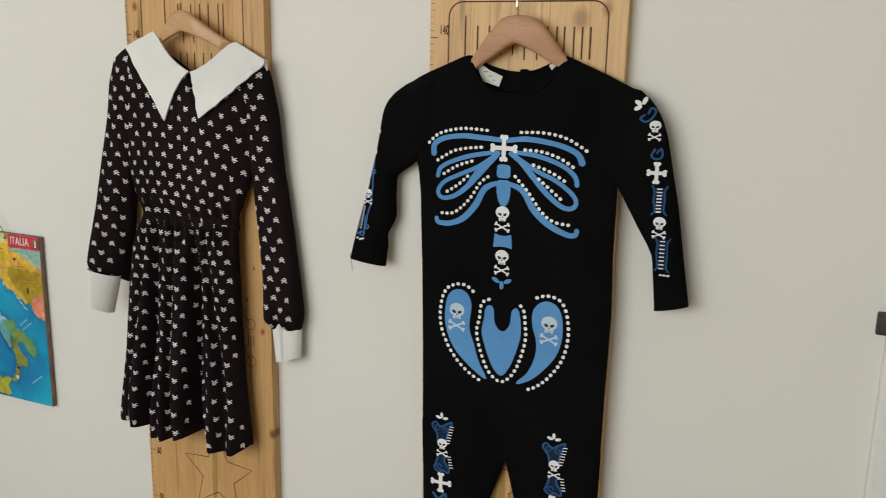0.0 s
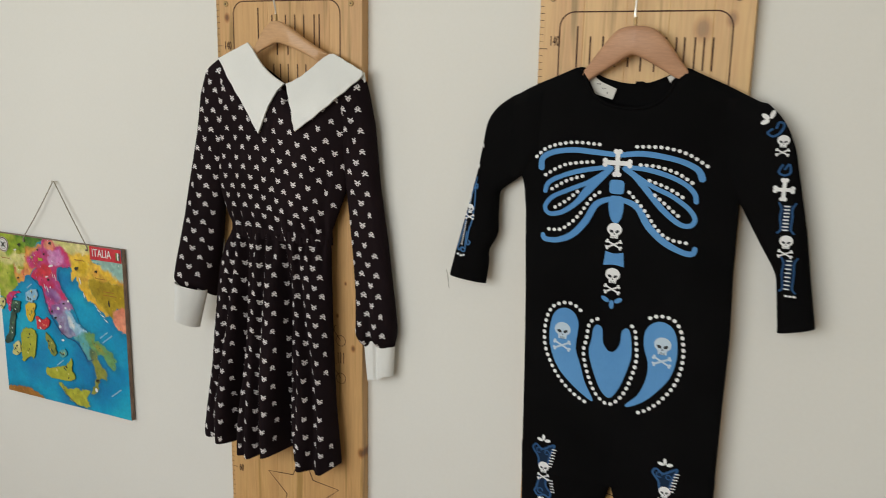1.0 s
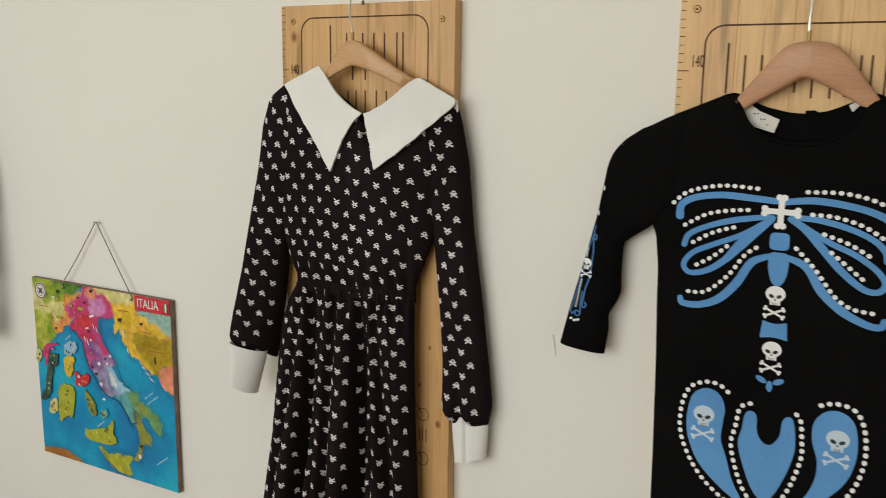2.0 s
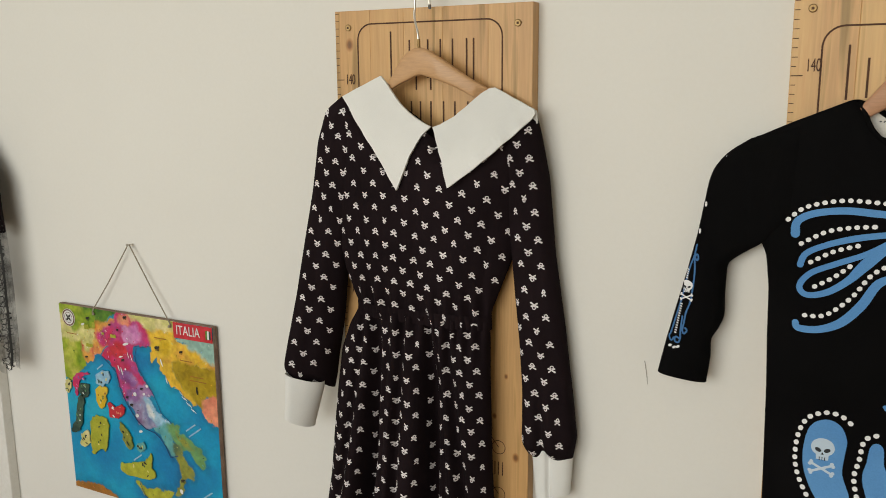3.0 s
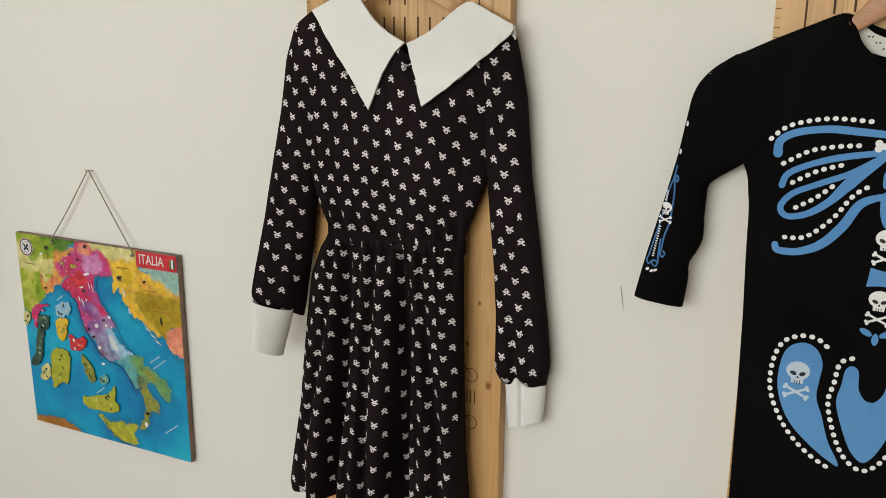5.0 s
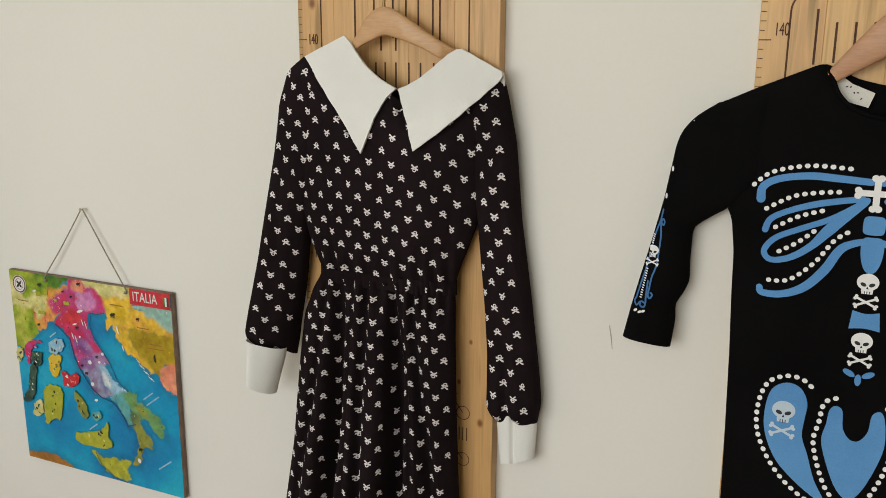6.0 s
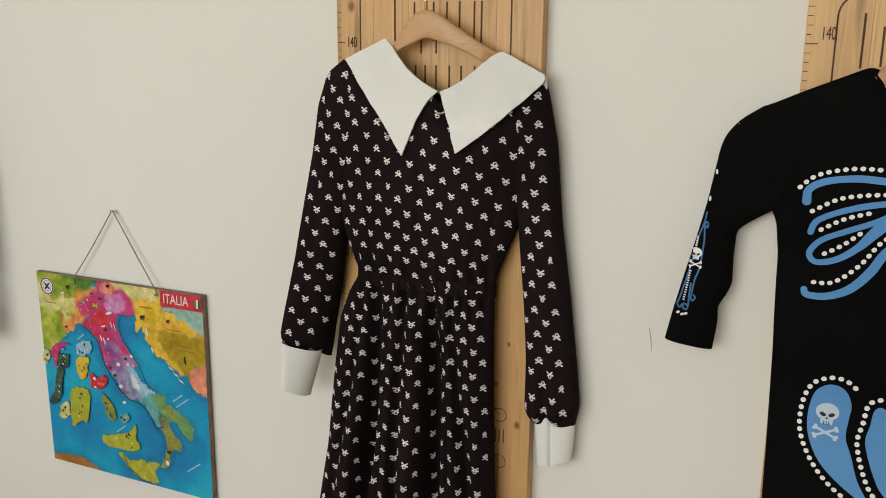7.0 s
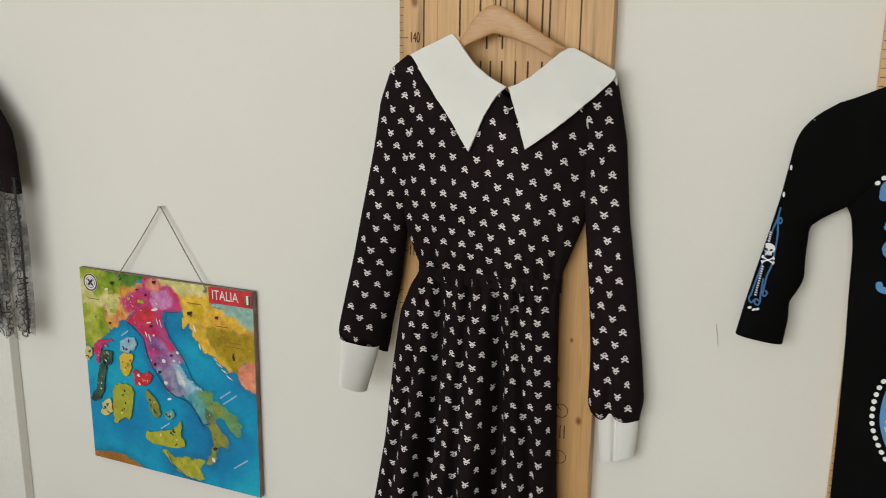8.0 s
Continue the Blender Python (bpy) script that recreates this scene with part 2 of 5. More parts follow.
# hairline crack in the plaster
crack = bmesh.new()
slab(crack, [(0.4455, 1.044), (0.4464, 1.044), (0.4492, 1.030), (0.4512, 1.013), (0.4506, 1.013), (0.448, 1.030)], -0.0006, 0.0)
tagged(part("wall_crack", crack, varied("crack_dust", (0.30, 0.28, 0.24), (0.38, 0.36, 0.31), 0.9, 90, 400)), "fine hairline crack in the plaster", "crack", "", "structure")


# ---- growth charts ----
def stroke(bm, pts, width, y=-0.0204, depth=0.0008):
    """A burnt line on the face of a board."""
    L, R = ribbon2d(pts, width)
    lo = [bm.verts.new((p.x, y, p.y)) for p in L]
    hi = [bm.verts.new((p.x, y, p.y)) for p in R]
    for i in range(len(lo) - 1):
        bm.faces.new((lo[i], lo[i + 1], hi[i + 1], hi[i]))
    return bm


def rounded_rect(x0, x1, z0, z1, r):
    out = []
    for cx, cz, a0 in ((x1 - r, z1 - r, 0), (x0 + r, z1 - r, 90), (x0 + r, z0 + r, 180), (x1 - r, z0 + r, 270)):
        for k in range(9):
            a = radians(a0 + 90 * k / 8)
            out.append((cx + r * math.cos(a), cz + r * math.sin(a)))
    return out + [out[0]]


def growth_chart(label, x0, width, top, wood, cuts, frame_box, bars, star_at, screws, numbers, raise_by):
    ob = thing("growth_chart", label, "growth chart", "growth charts on the wall")
    edges = [0.0, *cuts, width]
    for a, b in zip(edges, edges[1:]):
        part("stave", box(bmesh.new(), x0 + a, x0 + b, -0.020, 0.0, 0.0, top, 0.0006), wood, ob)
    marks = bmesh.new()
    for cm in range(1, int(top * 100) + 1):
        n = 0.0135 if cm % 10 == 0 else 0.0065
        w = 0.0011 if cm % 10 == 0 else 0.0008
        stroke(marks, [(x0 + 0.0008, cm / 100), (x0 + n + random.uniform(-0.0006, 0.0006), cm / 100)], w)
    tagged(part("scale_marks", marks, BURNT, ob, "burnt centimetre marks"), kind="stuff")
    for cm in numbers:
        text_mesh(str(cm), 0.0200, x0 + 0.0235, -0.0206, cm / 100 + raise_by, BURNT, ob, "number", 0.52)
    border = stroke(bmesh.new(), rounded_rect(*frame_box, 0.022), 0.0020)
    part("border_line", border, BURNT, ob, "thin burnt border line")
    for bx, bz, bh in bars:
        part("name_bar", stroke(bmesh.new(), [(bx, bz), (bx, bz + bh)], 0.0024), BURNT, ob)
    sx, sz = star_at
    star = [(sx + 0.083 * r * math.cos(a), sz + 0.083 * r * math.sin(a)) for k in range(11) for r, a in [((1.0, 0.46)[k % 2], radians(89 + 36 * k))]]
    part("star", stroke(bmesh.new(), star, 0.0021), BURNT, ob, "burnt star outline")
    for scx, scz in screws:
        head = bmesh.new()
        rod(head, [(scx, -0.0195, scz), (scx, -0.0212, scz), (scx, -0.0218, scz)], [0.0046, 0.0046, 0.0036], 14)
        screw = part("screw", head, BRASS, ob)
        part("screw_slot", box(bmesh.new(), scx - 0.0014, scx + 0.0014, -0.0222, -0.0217, scz - 0.0014, scz + 0.0014), BURNT, screw)
    return ob


L_bars = [(0.089, 1.402, 0.062), (0.118, 1.402, 0.050), (0.146, 1.402, 0.050), (0.165, 1.402, 0.050), (0.183, 1.396, 0.056), (0.2035, 1.396, 0.056), (0.2135, 1.396, 0.056)]
L_bars += [(x, 1.325, 0.046) for x in (0.093, 0.120, 0.134, 0.150, 0.169, 0.186, 0.205)]
L_bars += [(x, 1.386, 0.040) for x in (0.128, 0.150)]
chart = growth_chart("honey pine growth chart board with burnt centimetre scale and star", -0.001, 0.2965, 1.4935, PINE_A, (0.057, 0.110, 0.169, 0.235),
                     (0.036, 0.254, 1.24, 1.475), L_bars, (0.1655, 0.582), [(0.021, 1.471), (0.2755, 1.4685)], range(10, 150, 10), 0.0)
# small bicycle ornament burnt beside the skirt
for cz in (0.895, 0.825):
    orn = bmesh.new()
    stroke(orn, [(0.2515 + 0.0098 * math.cos(2 * math.pi * k / 24), cz + 0.0098 * math.sin(2 * math.pi * k / 24)) for k in range(25)], 0.0011)
    stroke(orn, [(0.2515, cz), (0.238, cz + 0.017), (0.226, cz + 0.019)], 0.0011)
    stroke(orn, [(0.238, cz + 0.017), (0.2385, cz + 0.026), (0.243, cz + 0.027)], 0.0011)
    part("ornament", orn, BURNT, chart, "burnt wheel ornament")
for bx in (0.246, 0.2515, 0.2575):
    part("name_bar", stroke(bmesh.new(), [(bx, 0.8535), (bx, 0.8735)], 0.0015), BURNT, chart)

R_bars = [(0.656, 1.374, 0.058), (0.6755, 1.376, 0.042), (0.694, 1.376, 0.042), (0.712, 1.376, 0.042), (0.731, 1.376, 0.042), (0.749, 1.37, 0.042), (0.768, 1.37, 0.042),
          (0.783, 1.372, 0.045), (0.797, 1.372, 0.045), (0.808, 1.372, 0.045), (0.822, 1.372, 0.045), (0.834, 1.372, 0.045), (0.846, 1.372, 0.045)]
growth_chart("golden pine growth chart board with burnt centimetre scale behind costume", 0.598, 0.299, 1.4935, PINE_B, (0.066, 0.128, 0.187, 0.246),
             (0.629, 0.870, 1.22, 1.452), R_bars, (0.716, 0.692), [(0.617, 1.471), (0.875, 1.468)], range(10, 150, 10), 0.0105)


# ---- clothes hangers ----
def hook(stem, bend, top, mat_parent, y):
    """A wire hook that stands on the hanger and hangs over a nail."""
    x, z = stem
    pts = [(x, y, z - 0.012), (x, y, z), (x - 0.001, y, z + 0.017), (x + bend, y + 0.004, top - 0.022), (x + bend, y + 0.006, top - 0.006)]
    for k in range(8):
        a = radians(180 - 26 * k)
        pts.append((x + bend + 0.0105 + 0.0105 * math.cos(a), y + 0.006, top + 0.0105 * math.sin(a)))
    pts.append((x + bend + 0.0215, y + 0.006, top - 0.010))
    part("hook", rod(bmesh.new(), spline(pts, 4), 0.0015, 10), STEEL, mat_parent, "bent steel wire hook")
    part("hook_tip", rod(bmesh.new(), [(x + bend + 0.0213, y + 0.006, top - 0.006), (x + bend + 0.0217, y + 0.006, top - 0.0115)], 0.0021, 8), DARK_METAL, mat_parent)
    part("ferrule", rod(bmesh.new(), [(x, y, z - 0.006), (x, y, z + 0.010)], 0.0021, 10), BRASS, mat_parent)


def resampled(pts, n):
    P = spline(pts, 10)
    run = [0.0]
    for a, b in zip(P, P[1:]):
        run.append(run[-1] + (b - a).length)
    t = np.linspace(0, run[-1], n)
    return list(zip(np.interp(t, run, [p.x for p in P]), np.interp(t, run, [p.y for p in P])))


def hanger(label, top, bottom, middle, ends, thick, wood, stem, bend, hook_top):
    """A shaped wooden hanger: upper and lower edge from end to end, set back from middle to ends, rounded across."""
    ob = thing("clothes_hanger", label, "clothes hanger", "wooden clothes hangers")
    bm, rings, n = bmesh.new(), [], 61
    T, B = resampled(top, n), resampled(bottom, n)
    for i in range(n):
        w = 2 * i / (n - 1) - 1
        y = ends[0] * max(0, -w) ** 1.5 + ends[1] * max(0, w) ** 1.5 + middle * (1 - abs(w) ** 1.5)
        th = thick * (1 - 0.62 * abs(w) ** 0.9)
        t, b = Vector(T[i]), Vector(B[i])
        cap = 0.35 if i in (0, n - 1) else 1.0
        ring = []
        for k in range(16):
            a = 2 * math.pi * k / 16
            c, q = math.cos(a), math.sin(a)
            c, q = math.copysign(abs(c) ** 0.45, c) * cap, math.copysign(abs(q) ** 0.45, q) * cap
            p = (t + b) / 2 + (t - b) / 2 * c
            ring.append(bm.verts.new((p.x, y - th / 2 * q, p.y)))
        rings.append(ring)
    for r0, r1 in zip(rings, rings[1:]):
        for k in range(16):
            bm.faces.new((r0[k], r0[(k + 1) % 16], r1[(k + 1) % 16], r1[k]))
    bm.faces.new(rings[0])
    bm.faces.new(rings[-1])
    bmesh.ops.recalc_face_normals(bm, faces=bm.faces)
    part("arm", bm, wood, ob, smooth=True)
    hook(stem, bend, hook_top, ob, middle)
    nail = thing("nail", "small steel nail in the wall holding a hanger", "nail", "nails")
    nx, ny = stem[0] + bend + 0.0105, middle
    part("shank", rod(bmesh.new(), [(nx, 0.004, hook_top + 0.006), (nx, ny - 0.004, hook_top + 0.0072)], 0.0014, 8), STEEL, nail)
    part("head", rod(bmesh.new(), [(nx, ny - 0.004, hook_top + 0.0072), (nx, ny - 0.0055, hook_top + 0.0072)], 0.003, 10), STEEL, nail)
    return ob


DRESS_HANGER = hanger("smooth beech clothes hanger holding the patterned dress",
       [(0.082, 1.372), (0.100, 1.394), (0.122, 1.425), (0.138, 1.438), (0.150, 1.4405), (0.163, 1.437), (0.185, 1.424), (0.218, 1.402), (0.252, 1.382), (0.278, 1.362)],
       [(0.086, 1.366), (0.108, 1.388), (0.132, 1.399), (0.149, 1.405), (0.165, 1.402), (0.200, 1.390), (0.240, 1.368), (0.275, 1.350)],
       -0.050, (-0.046, -0.026), 0.014, HANGER_WOOD, (0.149, 1.441), -0.008, 1.500)
hanger("broad rosy wooden clothes hanger holding the skeleton costume",
       [(0.663, 1.358), (0.680, 1.378), (0.700, 1.403), (0.716, 1.421), (0.727, 1.4285), (0.745, 1.4315), (0.765, 1.4295), (0.779, 1.422), (0.794, 1.405), (0.814, 1.378), (0.831, 1.358)],
       [(0.672, 1.350), (0.690, 1.362), (0.718, 1.378), (0.738, 1.390), (0.745, 1.392), (0.752, 1.390), (0.776, 1.378), (0.803, 1.362), (0.822, 1.350)],
       -0.044, (-0.0305, -0.0305), 0.028, HANGER_DARK, (0.7445, 1.433), 0.0, 1.503)


# ---- garments: cloth shells with a front and a back ----
from mathutils.bvhtree import BVHTree


def curve1(pairs):
    """A smooth function through (at, value) pairs."""
    a = sorted(pairs)
    xs, ys = [p[0] for p in a], [p[1] for p in a]

    def f(t):
        h = 0.006
        return float((np.interp(t - h, xs, ys) + 2 * np.interp(t, xs, ys) + np.interp(t + h, xs, ys)) / 4)
    return f


def shell(left, right, top_front, top_back, bottom, yc, front, back, fold=None, nu=60, nv=90, seam=None, crumple=0.0016, seed=0.0, round_end=0.0):
    """Cloth hung flat: side edges left(z) and right(z), upper edges over u from 0 to 1, lower edge over u.
    front and back are the depths of the two layers (numbers or functions of z); seam(u) says how far the upper edge is open."""
    bm = bmesh.new()
    rows = {}
    for side, top, depth in ((-1, top_front, front), (1, top_back, back)):
        grid = []
        for j in range(nv + 1):
            v = j / nv
            line = []
            for i in range(nu + 1):
                u = 0.5 - 0.5 * math.cos(math.pi * i / nu) if nu > 20 else i / nu
                zt, zb = top(u), bottom(u)
                z = zt + (zb - zt) * v
                x = left(z) + (right(z) - left(z)) * u
                d = depth(z) if callable(depth) else depth
                dome = (1 - abs(2 * u - 1) ** 2.6) ** 0.5
                open_at = seam(u) if seam else 0.0
                rise = min(1.0, (v * (zt - zb) / 0.022)) ** 0.5
                rise = open_at + (1 - open_at) * rise
                if round_end:
                    rise *= min(1.0, max(0.0, (1 - v) * (zt - zb) / round_end) + 0.15) ** 0.5
                y = yc + side * d * dome * rise
                if fold:
                    y += fold(x, z, u, side) * dome * rise
                if crumple:
                    y += crumple * dome * (noise.noise((x * 14, z * 9, seed + side)) + 0.5 * noise.noise((x * 34, z * 22, seed + 7 + side)))
                line.append(bm.verts.new((x, min(y, -0.0225), z)))
            grid.append(line)
        for j in range(nv):
            for i in range(nu):
                q = (grid[j][i], grid[j + 1][i], grid[j + 1][i + 1], grid[j][i + 1])
                bm.faces.new(q if side < 0 else q[::-1])
    bmesh.ops.remove_doubles(bm, verts=bm.verts, dist=0.0002)
    return bm


def tree_of(ob):
    me = ob.data
    return BVHTree.FromPolygons([v.co.copy() for v in me.vertices], [tuple(p.vertices) for p in me.polygons])


class Drape:
    """Lays flat shapes given in (x, z) on the front of cloth."""

    def __init__(self, *obs):
        self.trees = [tree_of(o) for o in obs]

    def at(self, x, z, lift):
        best = None
        for t in self.trees:
            hit = t.ray_cast(Vector((x, -0.6, z)), Vector((0, 1, 0)))
            if hit[0] is not None and hit[0].y < -0.021 and (best is None or hit[0].y < best):
                best = hit[0].y
        return None if best is None else Vector((x, best - lift, z))


def lay(bm, drape, outline, lift, cuts=0):
    """A filled outline laid on the cloth."""
    b2 = bmesh.new()
    vs = [b2.verts.new((p[0], 0, p[1])) for p in outline]
    es = [b2.edges.new((vs[i], vs[(i + 1) % len(vs)])) for i in range(len(vs))]
    bmesh.ops.triangle_fill(b2, edges=es, use_beauty=True)
    for _ in range(cuts):
        bmesh.ops.subdivide_edges(b2, edges=b2.edges[:], cuts=1, use_grid_fill=True)
    put(bm, drape, b2, lift)


def put(bm, drape, b2, lift):
    b2.verts.ensure_lookup_table()
    made, last = {}, None
    ys = {}
    for v in b2.verts:
        p = drape.at(v.co.x, v.co.z, lift)
        ys[v] = p
    good = [p.y for p in ys.values() if p is not None]
    if good:
        for v in b2.verts:
            p = ys[v]
            made[v] = None if p is None else bm.verts.new(p)
        for f in b2.faces:
            c = [made[v] for v in f.verts]
            if all(c):
                n = bm.faces.new(c)
                n.normal_update()
                if n.normal.y > 0:
                    n.normal_flip()
    b2.free()


def lay_stroke(bm, drape, pts, widths, lift, steps=6, caps=True):
    """A stroke with round ends laid on the cloth."""
    P = spline(pts, steps) if steps > 1 else [Vector(p) for p in pts]
    L, R = ribbon2d(P, widths)
    b2 = bmesh.new()
    lo = [b2.verts.new((p.x, 0, p.y)) for p in L]
    mid = [b2.verts.new((p.x, 0, p.y)) for p in P]
    hi = [b2.verts.new((p.x, 0, p.y)) for p in R]
    for a, b in ((lo, mid), (mid, hi)):
        for i in range(len(a) - 1):
            b2.faces.new((a[i], a[i + 1], b[i + 1], b[i]))
    if caps:
        for end, nb in ((0, 1), (-1, -2)):
            c, r = P[end], (L[end] - R[end]).length / 2
            d = (P[end] - P[nb]).normalized()
            q = Vector((-d.y, d.x))
            arc = [b2.verts.new((*(c + r * (math.cos(a) * q + math.sin(a) * d)), 0)) for a in [math.pi * k / 8 for k in range(9)]]
            for w in arc:
                w.co = (w.co.x, 0, w.co.y)
            cv = b2.verts.new((c.x, 0, c.y))
            for s, e in zip(arc, arc[1:]):
                b2.faces.new((cv, s, e))
    put(bm, drape, b2, lift)


def disc(cx, cz, rx, rz=None, n=12, turn=0.0):
    rz = rz or rx
    ca, sa = math.cos(turn), math.sin(turn)
    return [(cx + rx * math.cos(a) * ca - rz * math.sin(a) * sa, cz + rx * math.cos(a) * sa + rz * math.sin(a) * ca) for a in [2 * math.pi * k / n for k in range(n)]]


def flat_fn(value):
    return lambda u: value


# ---- patterned dress ----
def dress_fold(x, z, u, side):
    """Gathers below the waist that open into broad folds with narrow valleys at the hem."""
    if side > 0:
        return 0.0
    k = min(1.0, max(0.0, (1.085 - z) / 0.34))
    xr = 0.150 + (x - 0.150) / (0.62 + 0.38 * k)
    valley = sum(h * math.exp(-((xr - c - 0.004 * math.sin(14 * z + c * 40)) / w) ** 2) for c, w, h in ((0.057, 0.016, 1.0), (0.174, 0.017, 1.05), (0.116, 0.009, 0.42), (0.228, 0.010, 0.42), (0.012, 0.009, 0.38), (0.200, 0.006, 0.22), (0.090, 0.006, 0.18)))
    gather = 0.0052 * math.exp(-((z - 1.075) / 0.04) ** 2) * math.sin(2 * math.pi * x * 55 + 3 * math.sin(30 * x))
    return 0.060 * k ** 0.5 * valley - gather


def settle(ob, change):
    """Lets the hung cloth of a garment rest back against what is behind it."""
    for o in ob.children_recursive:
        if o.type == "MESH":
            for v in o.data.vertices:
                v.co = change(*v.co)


# outline of a bone that swells towards both ends
LEAF = [(1.0, 0.35), (0.82, 1.05), (0.45, 0.85), (0.0, 0.55), (-0.45, 0.85), (-0.82, 1.05), (-1.0, 0.35), (-1.0, -0.35), (-0.82, -1.05), (-0.45, -0.85), (0.0, -0.55), (0.45, -0.85), (0.82, -1.05), (1.0, -0.35)]


def dress():
    ob = thing("dress", "black long-sleeved dress with white skull motif and white collar", "dress")
    # bodice
    left = curve1([(1.36, 0.018), (1.33, 0.012), (1.25, 0.014), (1.17, 0.020), (1.134, 0.028), (1.10, 0.043), (1.085, 0.049)])
    right = curve1([(1.35, 0.316), (1.30, 0.314), (1.25, 0.304), (1.17, 0.282), (1.13, 0.266), (1.10, 0.254), (1.085, 0.252)])
    tf = curve1([(0.0, 1.360), (0.12, 1.370), (0.24, 1.378), (0.33, 1.366), (0.43, 1.346), (0.555, 1.322), (0.70, 1.340), (0.80, 1.362), (0.86, 1.370), (0.92, 1.368), (1.0, 1.350)])
    tb = curve1([(0.0, 1.360), (0.12, 1.370), (0.24, 1.378), (0.33, 1.366), (0.43, 1.346), (0.555, 1.322), (0.70, 1.340), (0.80, 1.362), (0.86, 1.370), (0.92, 1.368), (1.0, 1.350)])
    opening = curve1([(0, 0), (0.22, 0.1), (0.4, 0.75), (0.6, 0.8), (0.8, 0.2), (1, 0)])

    def tucks(x, z, u, side):
        if side > 0:
            return 0.0
        t = min(1, max(0, (1.36 - z) / 0.2))
        y = 0.0035 * math.exp(-((x - 0.150 - 0.02 * (z - 1.1)) / 0.005) ** 2)          # centre crease
        y += 0.003 * math.exp(-((x - 0.245 - 0.11 * (z - 1.1)) / 0.006) ** 2) * t        # princess seams
        y += 0.003 * math.exp(-((x - 0.075 + 0.05 * (z - 1.1)) / 0.006) ** 2) * t
        y -= 0.0048 * math.exp(-((z - 1.1) / 0.03) ** 2) * math.sin(2 * math.pi * x * 44 + 2.5 * math.sin(25 * x))
        return y

    bodice = part("bodice", shell(left, right, tf, tb, flat_fn(1.083), -0.050, lambda z: 0.026 - 0.006 * math.exp(-((z - 1.085) / 0.03) ** 2), 0.020, tucks, 90, 90, opening, 0.0022), DRESS, ob, smooth=True)
    # waistband
    wl, wr = curve1([(1.095, 0.045), (1.075, 0.045)]), curve1([(1.095, 0.254), (1.075, 0.254)])
    part("waistband", shell(wl, wr, flat_fn(1.093), flat_fn(1.093), flat_fn(1.074), -0.050, 0.0225, 0.019, lambda x, z, u, s: 0.0022 * math.sin(2 * math.pi * x * 70 + z * 40), 80, 6, flat_fn(1.0)), DRESS, ob, smooth=True)
    # skirt
    left = curve1([(1.10, 0.050), (1.083, 0.048), (1.06, 0.034), (1.02, 0.018), (0.95, 0.008), (0.888, 0.001), (0.82, -0.006), (0.70, -0.027), (0.66, -0.032)])
    right = curve1([(1.10, 0.252), (1.083, 0.252), (1.06, 0.253), (1.02, 0.253), (0.90, 0.256), (0.80, 0.260), (0.66, 0.272)])
    hem = curve1([(0.0, 0.706), (0.06, 0.686), (0.2, 0.680), (0.3, 0.676), (0.45, 0.672), (0.58, 0.682), (0.66, 0.690), (0.78, 0.668), (0.92, 0.666), (1.0, 0.684)])
    skirt = part("skirt", shell(left, right, flat_fn(1.085), flat_fn(1.085), hem, -0.052, lambda z: 0.021 + 0.034 * min(1, max(0, (1.085 - z) / 0.35)), 0.02, dress_fold, 140, 110, flat_fn(0.9), 0.0022, 3.0), DRESS, ob, smooth=True)
    # sleeves
    left = curve1([(1.385, 0.034), (1.375, 0.024), (1.361, 0.004), (1.316, -0.013), (1.213, -0.030), (1.097, -0.050), (0.995, -0.069), (0.980, -0.071), (0.962, -0.067)])
    right = curve1([(1.385, 0.06), (1.36, 0.064), (1.25, 0.045), (1.134, 0.022), (1.055, 0.009), (0.99, -0.007), (0.945, -0.015)])
    left_l, right_l = left, right
    sl = part("sleeve", shell(left, right, lambda u: 1.378 - 0.012 * u, lambda u: 1.378 - 0.012 * u, lambda u: 0.968 - 0.021 * u + 0.003 * math.cos(9 * u), -0.050,
                              lambda z: 0.019 + 0.006 * min(1, max(0, (1.1 - z) / 0.12)), 0.018, lambda x, z, u, s: s * 0.0008 * math.sin(17 * u + 14 * z), 44, 90, None, 0.003, 9.0, 0.02), DRESS, ob, smooth=True)
    left = curve1([(1.37, 0.262), (1.30, 0.27), (1.17, 0.284), (1.067, 0.295), (0.999, 0.300), (0.93, 0.300), (0.905, 0.308)])
    right = curve1([(1.37, 0.305), (1.352, 0.316), (1.279, 0.332), (1.182, 0.3415), (1.097, 0.355), (0.995, 0.369), (0.945, 0.3745), (0.918, 0.370)])
    sr = part("sleeve", shell(left, right, lambda u: 1.352 + 0.010 * (1 - u), lambda u: 1.352 + 0.010 * (1 - u), lambda u: 0.916 - 0.006 * abs(math.sin(math.pi * 2 * u)) + 0.002, -0.050,
                              lambda z: 0.020 + 0.008 * min(1, max(0, (1.05 - z) / 0.12)), 0.018,
                              lambda x, z, u, s: (0.008 * math.exp(-((u - 0.45) / 0.09) ** 2) if s < 0 else 0) * min(1, max(0, (1.06 - z) / 0.12)) + s * 0.0008 * math.sin(15 * u + 12 * z), 44, 90, None, 0.003, 15.0, 0.02), DRESS, ob, smooth=True)
    # cuffs
    cl = curve1([(0.975, -0.064), (0.955, -0.065), (0.900, -0.069)])
    cr = curve1([(0.965, -0.017), (0.950, -0.019), (0.887, -0.039)])
    cuff = part("cuff", shell(cl, cr, lambda u: 0.976 - 0.016 * u, lambda u: 0.976 - 0.016 * u, lambda u: 0.906 - 0.020 * u, -0.050, 0.014, 0.012, None, 24, 16, flat_fn(1.0), 0.001), WHITE_CLOTH, ob, "white cotton cuff", smooth=True)
